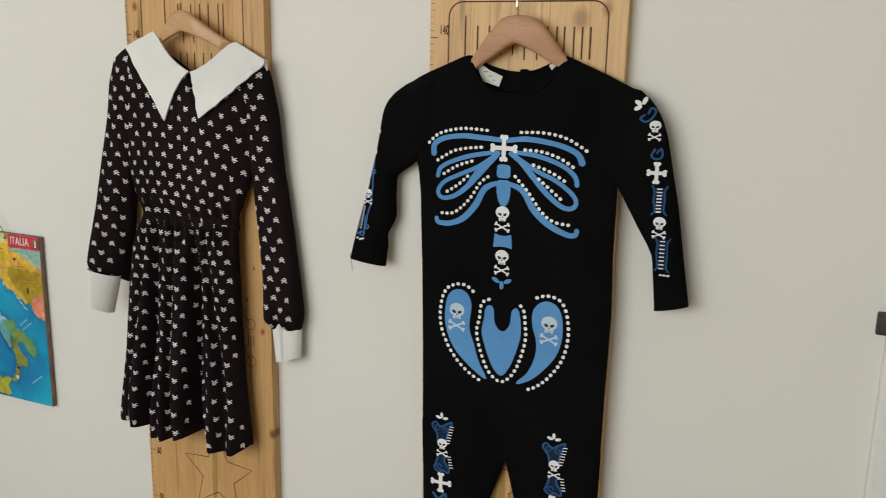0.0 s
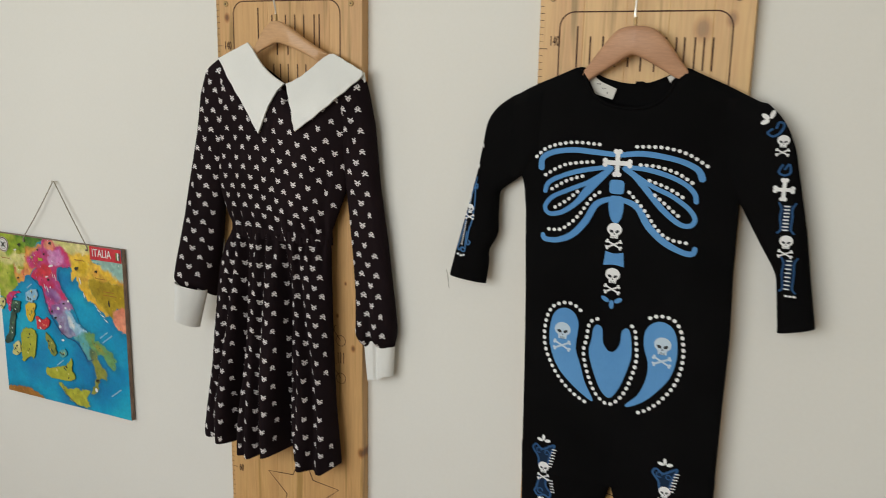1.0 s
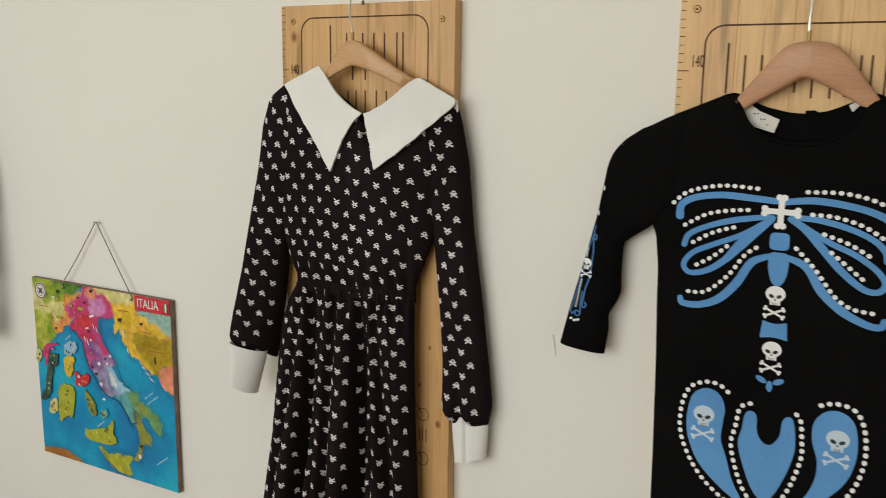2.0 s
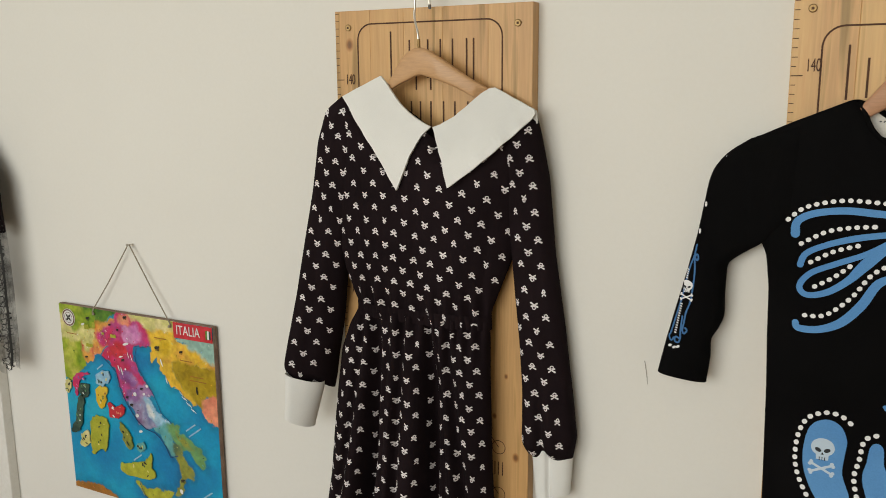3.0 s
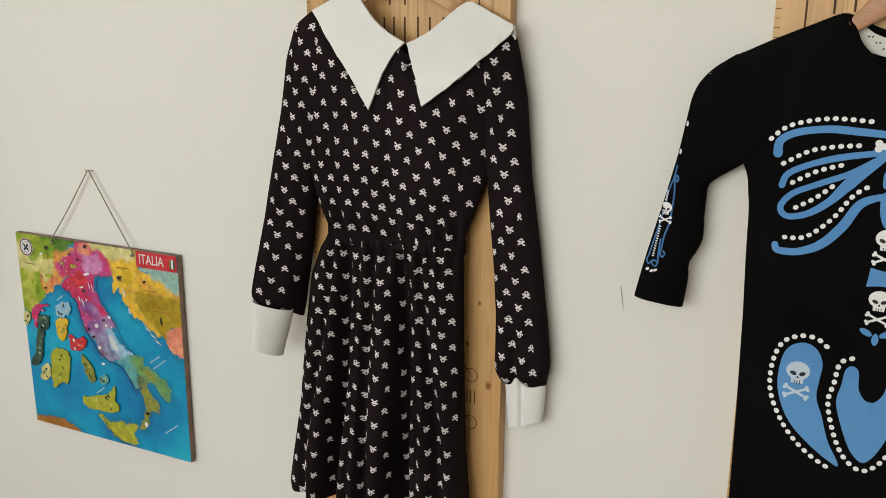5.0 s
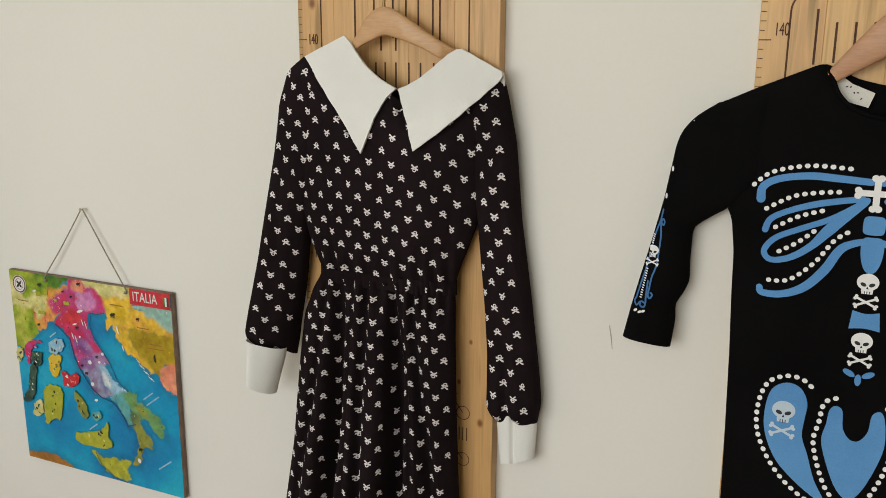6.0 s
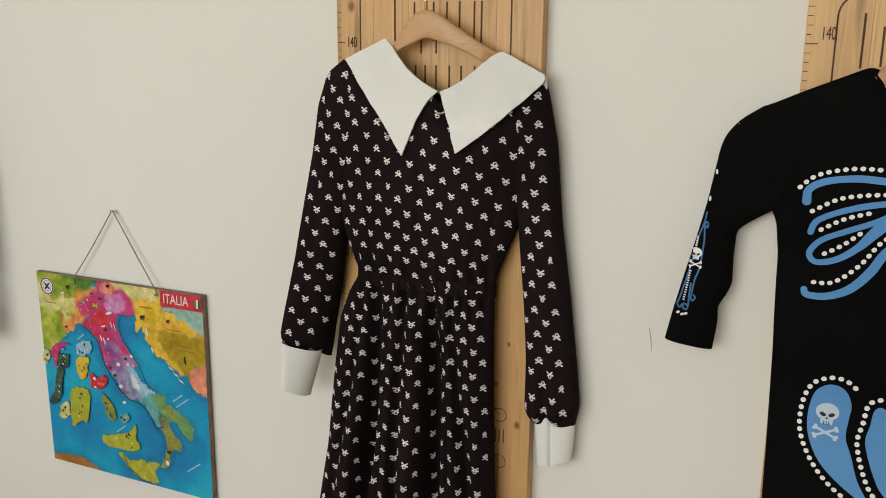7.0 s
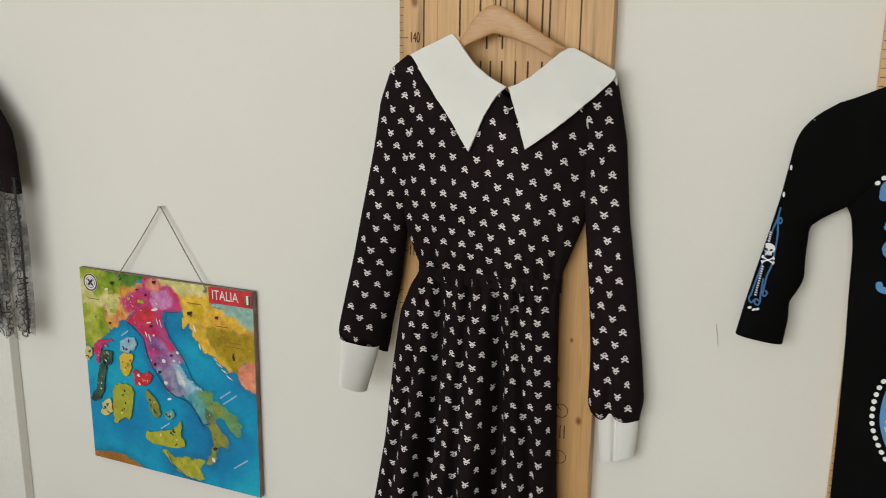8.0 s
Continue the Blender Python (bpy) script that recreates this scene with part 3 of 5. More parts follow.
    # this sleeve turns its outer seam away from the wall
    for cloth_part, (lo, hi), a, b in ((sl, (left_l, right_l), -0.025, 0.045), (cuff, (cl, cr), -0.034, 0.030)):
        for v in cloth_part.data.vertices:
            k = min(1.0, max(0.0, (1.25 - v.co.z) / 0.27))
            u = min(1.0, max(0.0, (v.co.x - lo(v.co.z)) / (hi(v.co.z) - lo(v.co.z))))
            v.co.y = min(v.co.y + k * (a + b * u), -0.004)
    cl = curve1([(0.930, 0.314), (0.905, 0.315), (0.85, 0.3205)])
    cr = curve1([(0.930, 0.369), (0.905, 0.3695), (0.867, 0.367)])
    part("cuff", shell(cl, cr, flat_fn(0.930), flat_fn(0.930), lambda u: 0.8495 + 0.017 * u + 0.003 * abs(math.sin(2 * math.pi * u)), -0.050, 0.015, 0.012,
                       lambda x, z, u, s: 0.006 * math.exp(-((u - 0.48) / 0.05) ** 2) if s < 0 else 0, 40, 16, flat_fn(1.0), 0.001), WHITE_CLOTH, ob, "white cotton cuff", smooth=True)
    # motifs: a ring over crossed bones, every second row upside down, along the grain of each piece of cloth
    grain = {bodice: lambda x, z: (x + (1.95 * (x - 0.106)) * (z - 1.13), z - 0.975 * (x - 0.106) ** 2, -0.9 * (x - 0.106)),
             skirt: lambda x, z: (0.150 + (x - 0.150) * (0.78 + 0.24 * min(1.0, max(0.0, (1.085 - z) / 0.4))), z + 0.05 * (x - 0.13), -0.15 * (x - 0.13)),
             sl: lambda x, z: (x + 0.17 * (z - 1.1), z, -0.16), sr: lambda x, z: (x - 0.13 * (z - 1.1), z, 0.12)}
    for host, x0, x1, z0, z1, phase in ((bodice, -0.04, 0.36, 1.085, 1.43, 0.0), (skirt, -0.09, 0.36, 0.64, 1.078, 0.4), (sl, -0.12, 0.09, 0.93, 1.39, 0.7), (sr, 0.23, 0.41, 0.90, 1.37, 0.2)):
        drape, joined = Drape(host), bmesh.new()
        row, z = 0, z1
        while z > z0:
            x = x0 + (row % 2) * 0.0133 + phase * 0.01
            while x < x1:
                cx, cz, tilt = grain[host](x, z)
                cx, cz = cx + random.uniform(-0.0013, 0.0013), cz + random.uniform(-0.0012, 0.0012)
                if drape.at(cx, cz, 0) is not None and drape.at(cx + 0.006, cz, 0) and drape.at(cx - 0.006, cz, 0):
                    bm = joined if host is skirt else bmesh.new()
                    turn = tilt - 0.10 + random.uniform(-0.14, 0.14)
                    s = 0.92 + 0.12 * random.random()
                    slope = (drape.at(cx + 0.006, cz, 0).y - drape.at(cx - 0.006, cz, 0).y) / 0.012
                    narrow = (1.0 if random.random() < 0.9 else random.uniform(0.5, 0.8)) / math.sqrt(1 + slope * slope)
                    up = -1 if row % 2 else 1
                    for a, size in ((turn - 0.44, 1.0), (turn + 0.58, 0.88)):
                        lay(bm, drape, [(cx + narrow * s * size * (0.0058 * c * math.cos(a) - 0.00112 * w * math.sin(a)), cz - up * 0.0010 + s * size * (0.0058 * c * math.sin(a) + 0.00112 * w * math.cos(a))) for c, w in LEAF], 0.0008 if size == 1 else 0.00085)
                    rx, rz = cx - up * 0.0026 * s * math.sin(turn), cz + up * 0.0027 * s
                    ring = [(rx + narrow * 0.0021 * s * math.cos(q), rz + 0.0018 * s * math.sin(q)) for q in [2 * math.pi * k / 10 for k in range(11)]]
                    lay_stroke(bm, drape, ring, 0.0013, 0.0009, 1, False)
                    if host is not skirt:
                        part("motif", bm, MOTIF, ob)
                x += 0.0266
            z -= 0.0166
            row += 1
        if host is skirt:
            tagged(part("motif_print", joined, MOTIF, ob, "small white skull and crossbones motifs"), kind="stuff")
        else:
            joined.free()

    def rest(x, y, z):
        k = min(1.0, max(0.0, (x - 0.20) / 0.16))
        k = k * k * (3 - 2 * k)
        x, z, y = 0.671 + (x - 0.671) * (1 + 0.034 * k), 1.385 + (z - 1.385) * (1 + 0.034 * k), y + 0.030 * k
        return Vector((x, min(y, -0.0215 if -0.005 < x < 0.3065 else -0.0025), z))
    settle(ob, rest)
    # collar: two pointed flaps that fall from the neckline over the bodice, given as (x, y, z)
    flaps = ([(0.039, -0.068, 1.378), (0.056, -0.064, 1.387), (0.075, -0.060, 1.396), (0.094, -0.057, 1.405), (0.103, -0.058, 1.396), (0.111, -0.058, 1.385), (0.128, -0.060, 1.366), (0.149, -0.062, 1.351), (0.173, -0.064, 1.3395),
              (0.161, -0.069, 1.328), (0.154, -0.073, 1.316), (0.146, -0.077, 1.301), (0.140, -0.079, 1.285), (0.135, -0.080, 1.272), (0.128, -0.080, 1.256), (0.117, -0.080, 1.272), (0.101, -0.078, 1.296), (0.080, -0.075, 1.322), (0.062, -0.073, 1.346)],
             [(0.1755, -0.066, 1.339), (0.186, -0.060, 1.343), (0.202, -0.052, 1.353), (0.218, -0.046, 1.367), (0.234, -0.040, 1.382), (0.244, -0.037, 1.388), (0.251, -0.036, 1.389), (0.265, -0.034, 1.382), (0.286, -0.032, 1.371), (0.304, -0.031, 1.362),
              (0.3055, -0.033, 1.356), (0.303, -0.045, 1.350), (0.292, -0.060, 1.337), (0.272, -0.072, 1.317), (0.248, -0.081, 1.295), (0.223, -0.088, 1.275), (0.208, -0.092, 1.264), (0.202, -0.088, 1.279), (0.191, -0.080, 1.306), (0.183, -0.072, 1.322)])
    def fall(flap, px, pz):
        w = [1 / ((px - x) ** 2 + (pz - z) ** 2 + 0.00006) for x, y, z in flap]
        return sum(a * p[1] for a, p in zip(w, flap)) / sum(w)

    # what the flaps cover is pressed back under them
    arms = [o for o in DRESS_HANGER.children if o.name.startswith("arm")]
    for flap in flaps:
        rim = [(x, z) for x, y, z in flap]
        mx, mz = sum(p[0] for p in rim) / len(rim), sum(p[1] for p in rim) / len(rim)
        for o in ob.children_recursive + arms:
            if o.type != "MESH" or o.name.startswith("collar"):
                continue
            grow = 0.98 if o in arms else 0.88
            for v in o.data.vertices:
                if v.co.z > 1.24 and inside((mx + (v.co.x - mx) * grow, mz + (v.co.z - mz) * grow), rim):
                    v.co.y = max(v.co.y, fall(flap, v.co.x, v.co.z) + (0.0055 if o.name.startswith("motif") else 0.0065))
    for flap in flaps:
        b2 = bmesh.new()
        vs = [b2.verts.new((x, 0, z)) for x, y, z in flap]
        es = [b2.edges.new((vs[i], vs[(i + 1) % len(vs)])) for i in range(len(vs))]
        bmesh.ops.triangle_fill(b2, edges=es, use_beauty=True)
        for _ in range(3):
            bmesh.ops.subdivide_edges(b2, edges=b2.edges[:], cuts=1, use_grid_fill=True)
        for v in b2.verts:
            v.co.y = fall(flap, v.co.x, v.co.z) - 0.0008 * math.sin(32 * v.co.x + 24 * v.co.z)
        r = bmesh.ops.extrude_face_region(b2, geom=b2.faces[:])
        bmesh.ops.translate(b2, verts=[g for g in r["geom"] if isinstance(g, bmesh.types.BMVert)], vec=(0, 0.0035, 0))
        bmesh.ops.recalc_face_normals(b2, faces=b2.faces)
        part("collar_flap", b2, WHITE_CLOTH, ob, "white pointed collar flap")
    # the collar turns back at the outer corner
    part("collar_fold", slab(bmesh.new(), [(0.2965, 1.3560), (0.3045, 1.3605), (0.3068, 1.3450), (0.3025, 1.3375)], -0.0300, -0.0265), WHITE_CLOTH, ob)
    return ob


dress()


# ---- skeleton costume ----
class Print:
    """Prints shapes on cloth, each one a part of its own."""

    def __init__(self, owner, *cloths):
        self.owner, self.on = owner, Drape(*cloths)

    def fill(self, name, outline, mat, lift=0.0008, cuts=0, under=None):
        bm = bmesh.new()
        lay(bm, self.on, outline, lift, cuts)
        return part(name, bm, mat, under or self.owner)

    def line(self, name, pts, widths, mat, lift=0.0008, steps=6, caps=True, under=None):
        bm = bmesh.new()
        lay_stroke(bm, self.on, pts, widths, lift, steps, caps)
        bmesh.ops.remove_doubles(bm, verts=bm.verts, dist=0.0003)
        return part(name, bm, mat, under or self.owner)

    def round(self, name, pts, mat, lift=0.0008, cuts=1):
        return self.fill(name, [(p.x, p.y) for p in spline(pts, 4, True)], mat, lift, cuts)

    def dots(self, pts, step, r):
        P = spline(pts, 12)
        run, goal = 0.0, 0.0
        for a, b in zip(P, P[1:]):
            d = (b - a).length
            while run + d >= goal:
                p = a + (b - a) * ((goal - run) / d if d else 0)
                self.fill("dot", disc(p.x, p.y, r * 1.12, r, 9, math.atan2((b - a).y, (b - a).x)), PRINT_WHITE, 0.0011)
                goal += step
            run += d

    def skull(self, cx, cz, s, white=None):
        """A skull over crossed bones, s metres wide."""
        head = self.fill("skull", [(cx + a * s, cz + b * s) for a, b in SKULL], white or PRINT_WHITE, 0.0012)
        for k in (-1, 1):
            self.fill("eye_socket", disc(cx + k * 0.19 * s, cz - 0.03 * s, 0.150 * s, 0.095 * s, 10, 0.45 * k), PRINT_GREY, 0.0016, 0, head)
        self.fill("nose", [(cx, cz - 0.12 * s), (cx + 0.06 * s, cz - 0.25 * s), (cx - 0.06 * s, cz - 0.25 * s)], PRINT_GREY, 0.0016, 0, head)
        for k in (-1, 0, 1):
            self.fill("tooth_gap", [(cx + (0.11 * k - 0.018) * s, cz - 0.36 * s), (cx + (0.11 * k + 0.018) * s, cz - 0.36 * s), (cx + (0.11 * k + 0.018) * s, cz - 0.53 * s), (cx + (0.11 * k - 0.018) * s, cz - 0.53 * s)], PRINT_GREY, 0.0016, 0, head)
        zb = cz - 0.92 * s
        for k in (-1, 1):
            self.bone((cx - 0.46 * s, zb + k * 0.22 * s), (cx + 0.46 * s, zb - k * 0.22 * s), 0.115 * s, 0.085 * s, 0.0012 + 0.00004 * k, white)

    def bone(self, a, b, width, knob, lift=0.0013, white=None):
        bm = bmesh.new()
        lay_stroke(bm, self.on, [a, b], width, lift, 4, False)
        d = (Vector(b) - Vector(a)).normalized()
        q = Vector((-d.y, d.x))
        for e in (a, b):
            for k in (-1, 1):
                c = Vector(e) + q * knob * 0.75 * k
                lay(bm, self.on, disc(c.x, c.y, knob, None, 9), lift)
        return part("crossed_bone", bm, white or PRINT_WHITE, self.owner)

    def bone_cross(self, cx, cz, w, h):
        self.bone((cx, cz - h / 2), (cx, cz + h / 2), 0.20 * h, 0.115 * h, 0.00132)
        self.bone((cx - w / 2, cz), (cx + w / 2, cz), 0.20 * h, 0.115 * h, 0.0013)


SKULL = [(0.5 * math.cos(a), 0.10 + 0.44 * math.sin(a)) for a in [radians(-38 + 256 * k / 16) for k in range(17)]] + [(-0.27, -0.26), (-0.25, -0.50), (0.25, -0.50), (0.27, -0.26)]


def costume():
    ob = thing("skeleton_costume", "black jersey skeleton costume with blue and white bone print", "costume")
    left = curve1([(1.33, 0.578), (1.25, 0.583), (1.218, 0.590), (1.206, 0.5975), (1.169, 0.6025), (1.117, 0.604), (1.05, 0.607), (0.933, 0.610), (0.74, 0.613)])
    right = curve1([(1.335, 0.922), (1.26, 0.91), (1.202, 0.904), (1.105, 0.904), (1.014, 0.907), (0.89, 0.905), (0.74, 0.904)])

    def edge(points):
        f = curve1(points)
        return lambda u: f(0.578 + (0.922 - 0.578) * u)
    sides_l, sides_r = [(0.578, 1.333), (0.613, 1.3495), (0.645, 1.363), (0.677, 1.3765)], [(0.818, 1.3785), (0.845, 1.367), (0.874, 1.355), (0.922, 1.333)]
    tf = edge(sides_l + [(0.684, 1.365), (0.692, 1.347), (0.705, 1.334), (0.722, 1.326), (0.750, 1.322), (0.775, 1.325), (0.792, 1.334), (0.806, 1.350), (0.813, 1.365)] + sides_r)
    tb = edge(sides_l + [(0.69, 1.370), (0.71, 1.360), (0.735, 1.354), (0.752, 1.353), (0.775, 1.356), (0.80, 1.367)] + sides_r)
    op = edge([(0.578, 0), (0.66, 0.05), (0.685, 0.5), (0.72, 0.9), (0.78, 0.9), (0.81, 0.5), (0.83, 0.05), (0.922, 0)])
    sag = lambda x, z, u, s: (0.004 * math.sin(7 * u + 5 * z) + 0.003 * math.exp(-((x - 0.86 - 0.25 * (z - 1.25)) / 0.012) ** 2)) * (1 if s < 0 else 0)
    body = part("body", shell(left, right, tf, tb, flat_fn(0.759), -0.044, 0.0215, 0.018, sag, 96, 110, op, 0.0022, 21.0), SUIT, ob, smooth=True)
    legs = []
    for xl, xr in (([(0.80, 0.611), (0.657, 0.616), (0.33, 0.640)], [(0.80, 0.775), (0.762, 0.7570), (0.754, 0.7545), (0.735, 0.7490), (0.6885, 0.7327), (0.33, 0.712)]),
                   ([(0.80, 0.73), (0.762, 0.7530), (0.754, 0.7560), (0.735, 0.7615), (0.6974, 0.7718), (0.33, 0.80)], [(0.80, 0.905), (0.72, 0.904), (0.33, 0.885)])):
        legs.append(part("leg", shell(curve1(xl), curve1(xr), flat_fn(0.80), flat_fn(0.80), flat_fn(0.33), -0.0435, 0.0205, 0.018, sag, 40, 60, flat_fn(0.9), 0.0022, 21.0), SUIT, ob, smooth=True))
    left = curve1([(1.34, 0.585), (1.331, 0.572), (1.317, 0.550), (1.300, 0.536), (1.285, 0.5305), (1.262, 0.527), (1.222, 0.521), (1.174, 0.511), (1.13, 0.501), (1.095, 0.4935), (1.057, 0.4865), (1.04, 0.484)])
    right = curve1([(1.34, 0.63), (1.25, 0.63), (1.214, 0.5905), (1.2015, 0.572), (1.190, 0.5555), (1.1525, 0.5545), (1.125, 0.5555), (1.1085, 0.549), (1.0975, 0.5415), (1.078, 0.543), (1.04, 0.539)])
    sl = part("sleeve", shell(left, right, lambda u: 1.332 + 0.019 * u, lambda u: 1.332 + 0.019 * u, lambda u: 1.056 - 0.012 * u, -0.044, 0.021, 0.018, None, 44, 80, lambda u: 0.3 * u, 0.0025, 41.0), SUIT, ob, smooth=True)
    left = curve1([(1.34, 0.87), (1.25, 0.875), (1.21, 0.897), (1.202, 0.903), (1.149, 0.934), (1.12, 0.952), (1.107, 0.958), (1.035, 0.966)])
    right = curve1([(1.34, 0.918), (1.333, 0.928), (1.318, 0.945), (1.30, 0.957), (1.275, 0.967), (1.177, 0.989), (1.107, 1.001), (1.04, 1.013)])
    sr = part("sleeve", shell(left, right, lambda u: 1.345 - 0.012 * u, lambda u: 1.345 - 0.012 * u, lambda u: 1.031 + 0.012 * u, -0.044, 0.021, 0.018, None, 44, 80, lambda u: 0.3 * (1 - u), 0.0025, 47.0), SUIT, ob, smooth=True)
    # neck binding along the front edge
    nb = [(0.680, 1.374), (0.686, 1.362), (0.693, 1.347), (0.706, 1.334), (0.724, 1.326), (0.750, 1.3225), (0.775, 1.325), (0.793, 1.335), (0.806, 1.350), (0.815, 1.374)]
    dr = Drape(body)
    pts = []
    for p in spline(nb, 5):
        q = dr.at(p.x, p.y - 0.004, 0.0006)
        pts.append(Vector((p.x, q.y if q else -0.046, p.y - 0.002)))
    part("neck_binding", rod(bmesh.new(), pts, 0.0024, 8), SUIT, ob, smooth=True)
    # care label and size tag inside the neck, button loop at the back
    b2 = bmesh.new()
    slab(b2, [(0.686, 1.360), (0.694, 1.363), (0.705, 1.355), (0.727, 1.346), (0.722, 1.331), (0.697, 1.338)], -0.0345, -0.0335)
    part("care_label", b2, LABEL_CLOTH, ob, "crumpled white care label inside the neck")
    lab = [o for o in ob.children if o.name.startswith("care_label")][0]
    for k in range(5):
        px, pz = 0.700 + 0.0036 * k, 1.3520 - 0.0030 * k + 0.003 * (k % 2)
        part("label_mark", slab(bmesh.new(), disc(px, pz, 0.0013, 0.0007, 7, k), -0.0350, -0.0346), PRINT_GREY, lab)
    b2 = bmesh.new()
    slab(b2, [(0.796, 1.363), (0.806, 1.370), (0.808, 1.365), (0.800, 1.356)], -0.0365, -0.0355)
    part("size_tag", b2, LABEL_CLOTH, ob, "tiny white tag")
    part("button_tab", slab(bmesh.new(), [(0.752, 1.350), (0.753, 1.3565), (0.762, 1.3570), (0.768, 1.354), (0.776, 1.352)], -0.032, -0.028), SUIT, ob)

    d = Print(ob, body, *legs)
    # ribs
    W = [0.0095, 0.008, 0.0075, 0.008, 0.007]
    d.line("rib", [(0.6270, 1.2315), (0.6285, 1.2450), (0.6446, 1.2545), (0.6739, 1.2593), (0.7023, 1.2583), (0.7330, 1.2565)], W, PRINT_BLUE, 0.0008)
    d.line("rib", [(0.7440, 1.2565), (0.7728, 1.2600), (0.8041, 1.2573), (0.8306, 1.2514), (0.8482, 1.2426), (0.8545, 1.2310)], W[::-1], PRINT_BLUE, 0.0008)
    d.line("rib", [(0.6342, 1.1978), (0.6392, 1.2103), (0.6583, 1.2211), (0.6876, 1.2309), (0.7268, 1.2387)], [0.0068, 0.0066, 0.0064, 0.007, 0.006], PRINT_BLUE, 0.0008)
    d.line("rib", [(0.7513, 1.2397), (0.7797, 1.2390), (0.8110, 1.2319), (0.8335, 1.2221), (0.8462, 1.2103), (0.8490, 1.1996)], [0.006, 0.007, 0.0064, 0.0066, 0.0068], PRINT_BLUE, 0.00082)
    d.line("rib", [(0.7310, 1.2375), (0.7004, 1.2162), (0.6700, 1.2020), (0.6455, 1.1895), (0.6350, 1.1745), (0.6425, 1.1650), (0.6622, 1.1695), (0.6827, 1.1849), (0.6994, 1.2050), (0.7305, 1.2360)], [0.006, 0.0062, 0.0064, 0.0064, 0.0064, 0.0064, 0.007, 0.008, 0.012, 0.006], PRINT_BLUE, 0.00085, 8)
    d.line("rib", [(0.7503, 1.2387), (0.7738, 1.2250), (0.7943, 1.2142), (0.8178, 1.2045), (0.8394, 1.1898), (0.8492, 1.1761), (0.8443, 1.1663), (0.8296, 1.1673), (0.8061, 1.1849), (0.7826, 1.2103), (0.7650, 1.2279), (0.7493, 1.2377)], [0.006, 0.0062, 0.0064, 0.0064, 0.0064, 0.0064, 0.0066, 0.007, 0.008, 0.009, 0.008, 0.006], PRINT_BLUE, 0.00085, 8)
    d.line("rib", [(0.6335, 1.1325), (0.6372, 1.1268), (0.6573, 1.1276), (0.6788, 1.1379), (0.6974, 1.1594), (0.7121, 1.1850), (0.7346, 1.1950)], [0.007, 0.0075, 0.008, 0.0095, 0.010, 0.009, 0.006], PRINT_BLUE, 0.0008)
    d.line("rib", [(0.8525, 1.1345), (0.8495, 1.1278), (0.8345, 1.1288), (0.8100, 1.1408), (0.7875, 1.1604), (0.7699, 1.1860), (0.7444, 1.1955)], [0.007, 0.0075, 0.008, 0.0095, 0.010, 0.009, 0.006], PRINT_BLUE, 0.0008)
    # dots along the ribs
    for row in ([(0.6191, 1.2465), (0.6367, 1.2612), (0.6729, 1.2700), (0.7131, 1.2691)], [(0.7650, 1.2691), (0.8012, 1.2700), (0.8335, 1.2632), (0.8609, 1.2475)],
                [(0.6338, 1.2211), (0.6583, 1.2358), (0.6818, 1.2417), (0.7072, 1.2446)], [(0.7718, 1.2446), (0.7963, 1.2436), (0.8237, 1.2358), (0.8462, 1.2221)],
                [(0.6446, 1.2015), (0.6671, 1.2152), (0.6925, 1.2240)], [(0.7855, 1.2240), (0.8120, 1.2152), (0.8364, 1.2015)],
                [(0.6504, 1.1751), (0.6681, 1.1868), (0.6867, 1.2035)], [(0.7943, 1.2045), (0.8120, 1.1907), (0.8315, 1.1751)],
                [(0.6426, 1.1418), (0.6632, 1.1447), (0.6867, 1.1663), (0.7043, 1.1927), (0.7209, 1.2054)], [(0.7581, 1.2054), (0.7787, 1.1849), (0.8012, 1.1565), (0.8198, 1.1447), (0.8413, 1.1418)]):
        d.dots(row, 0.0083, 0.0026)
    # breastbone and spine
    d.round("spine_bone", [(0.731, 1.220), (0.740, 1.2215), (0.749, 1.220), (0.7505, 1.211), (0.749, 1.203), (0.740, 1.2015), (0.731, 1.203), (0.7295, 1.211)], PRINT_BLUE, 0.0008, 1)
    d.round("spine_bone", [(0.731, 1.197), (0.7405, 1.199), (0.750, 1.197), (0.7515, 1.182), (0.748, 1.166), (0.741, 1.160), (0.734, 1.166), (0.730, 1.182)], PRINT_BLUE, 0.0009, 1)
    d.fill("spine_bone", [(p.x, p.y) for p in spline([(0.729, 1.119), (0.742, 1.1165), (0.755, 1.119)], 5)] + [(p.x, p.y) for p in spline([(0.757, 1.098), (0.742, 1.100), (0.727, 1.098)], 5)], PRINT_BLUE, 0.0008, 1)
    for x, z, t in ((0.7325, 1.0480, -0.5), (0.742, 1.0410, 1.57), (0.7515, 1.0480, 0.5)):
        d.fill("spine_bone", disc(x, z, 0.0068, 0.0034, 12, t), PRINT_BLUE, 0.0008)
    d.bone_cross(0.7390, 1.2450, 0.0350, 0.0320)
    d.skull(0.7405, 1.1490, 0.0214)
    d.skull(0.7415, 1.0835, 0.0214)
    # hips
    d.round("hip_bone", [(0.672, 1.0265), (0.657, 1.016), (0.6515, 0.990), (0.654, 0.962), (0.668, 0.932), (0.692, 0.908), (0.719, 0.890), (0.722, 0.894), (0.710, 0.916), (0.7005, 0.945), (0.693, 0.966), (0.694, 0.988), (0.695, 1.006), (0.687, 1.022)], PRINT_BLUE, 0.0008, 2)
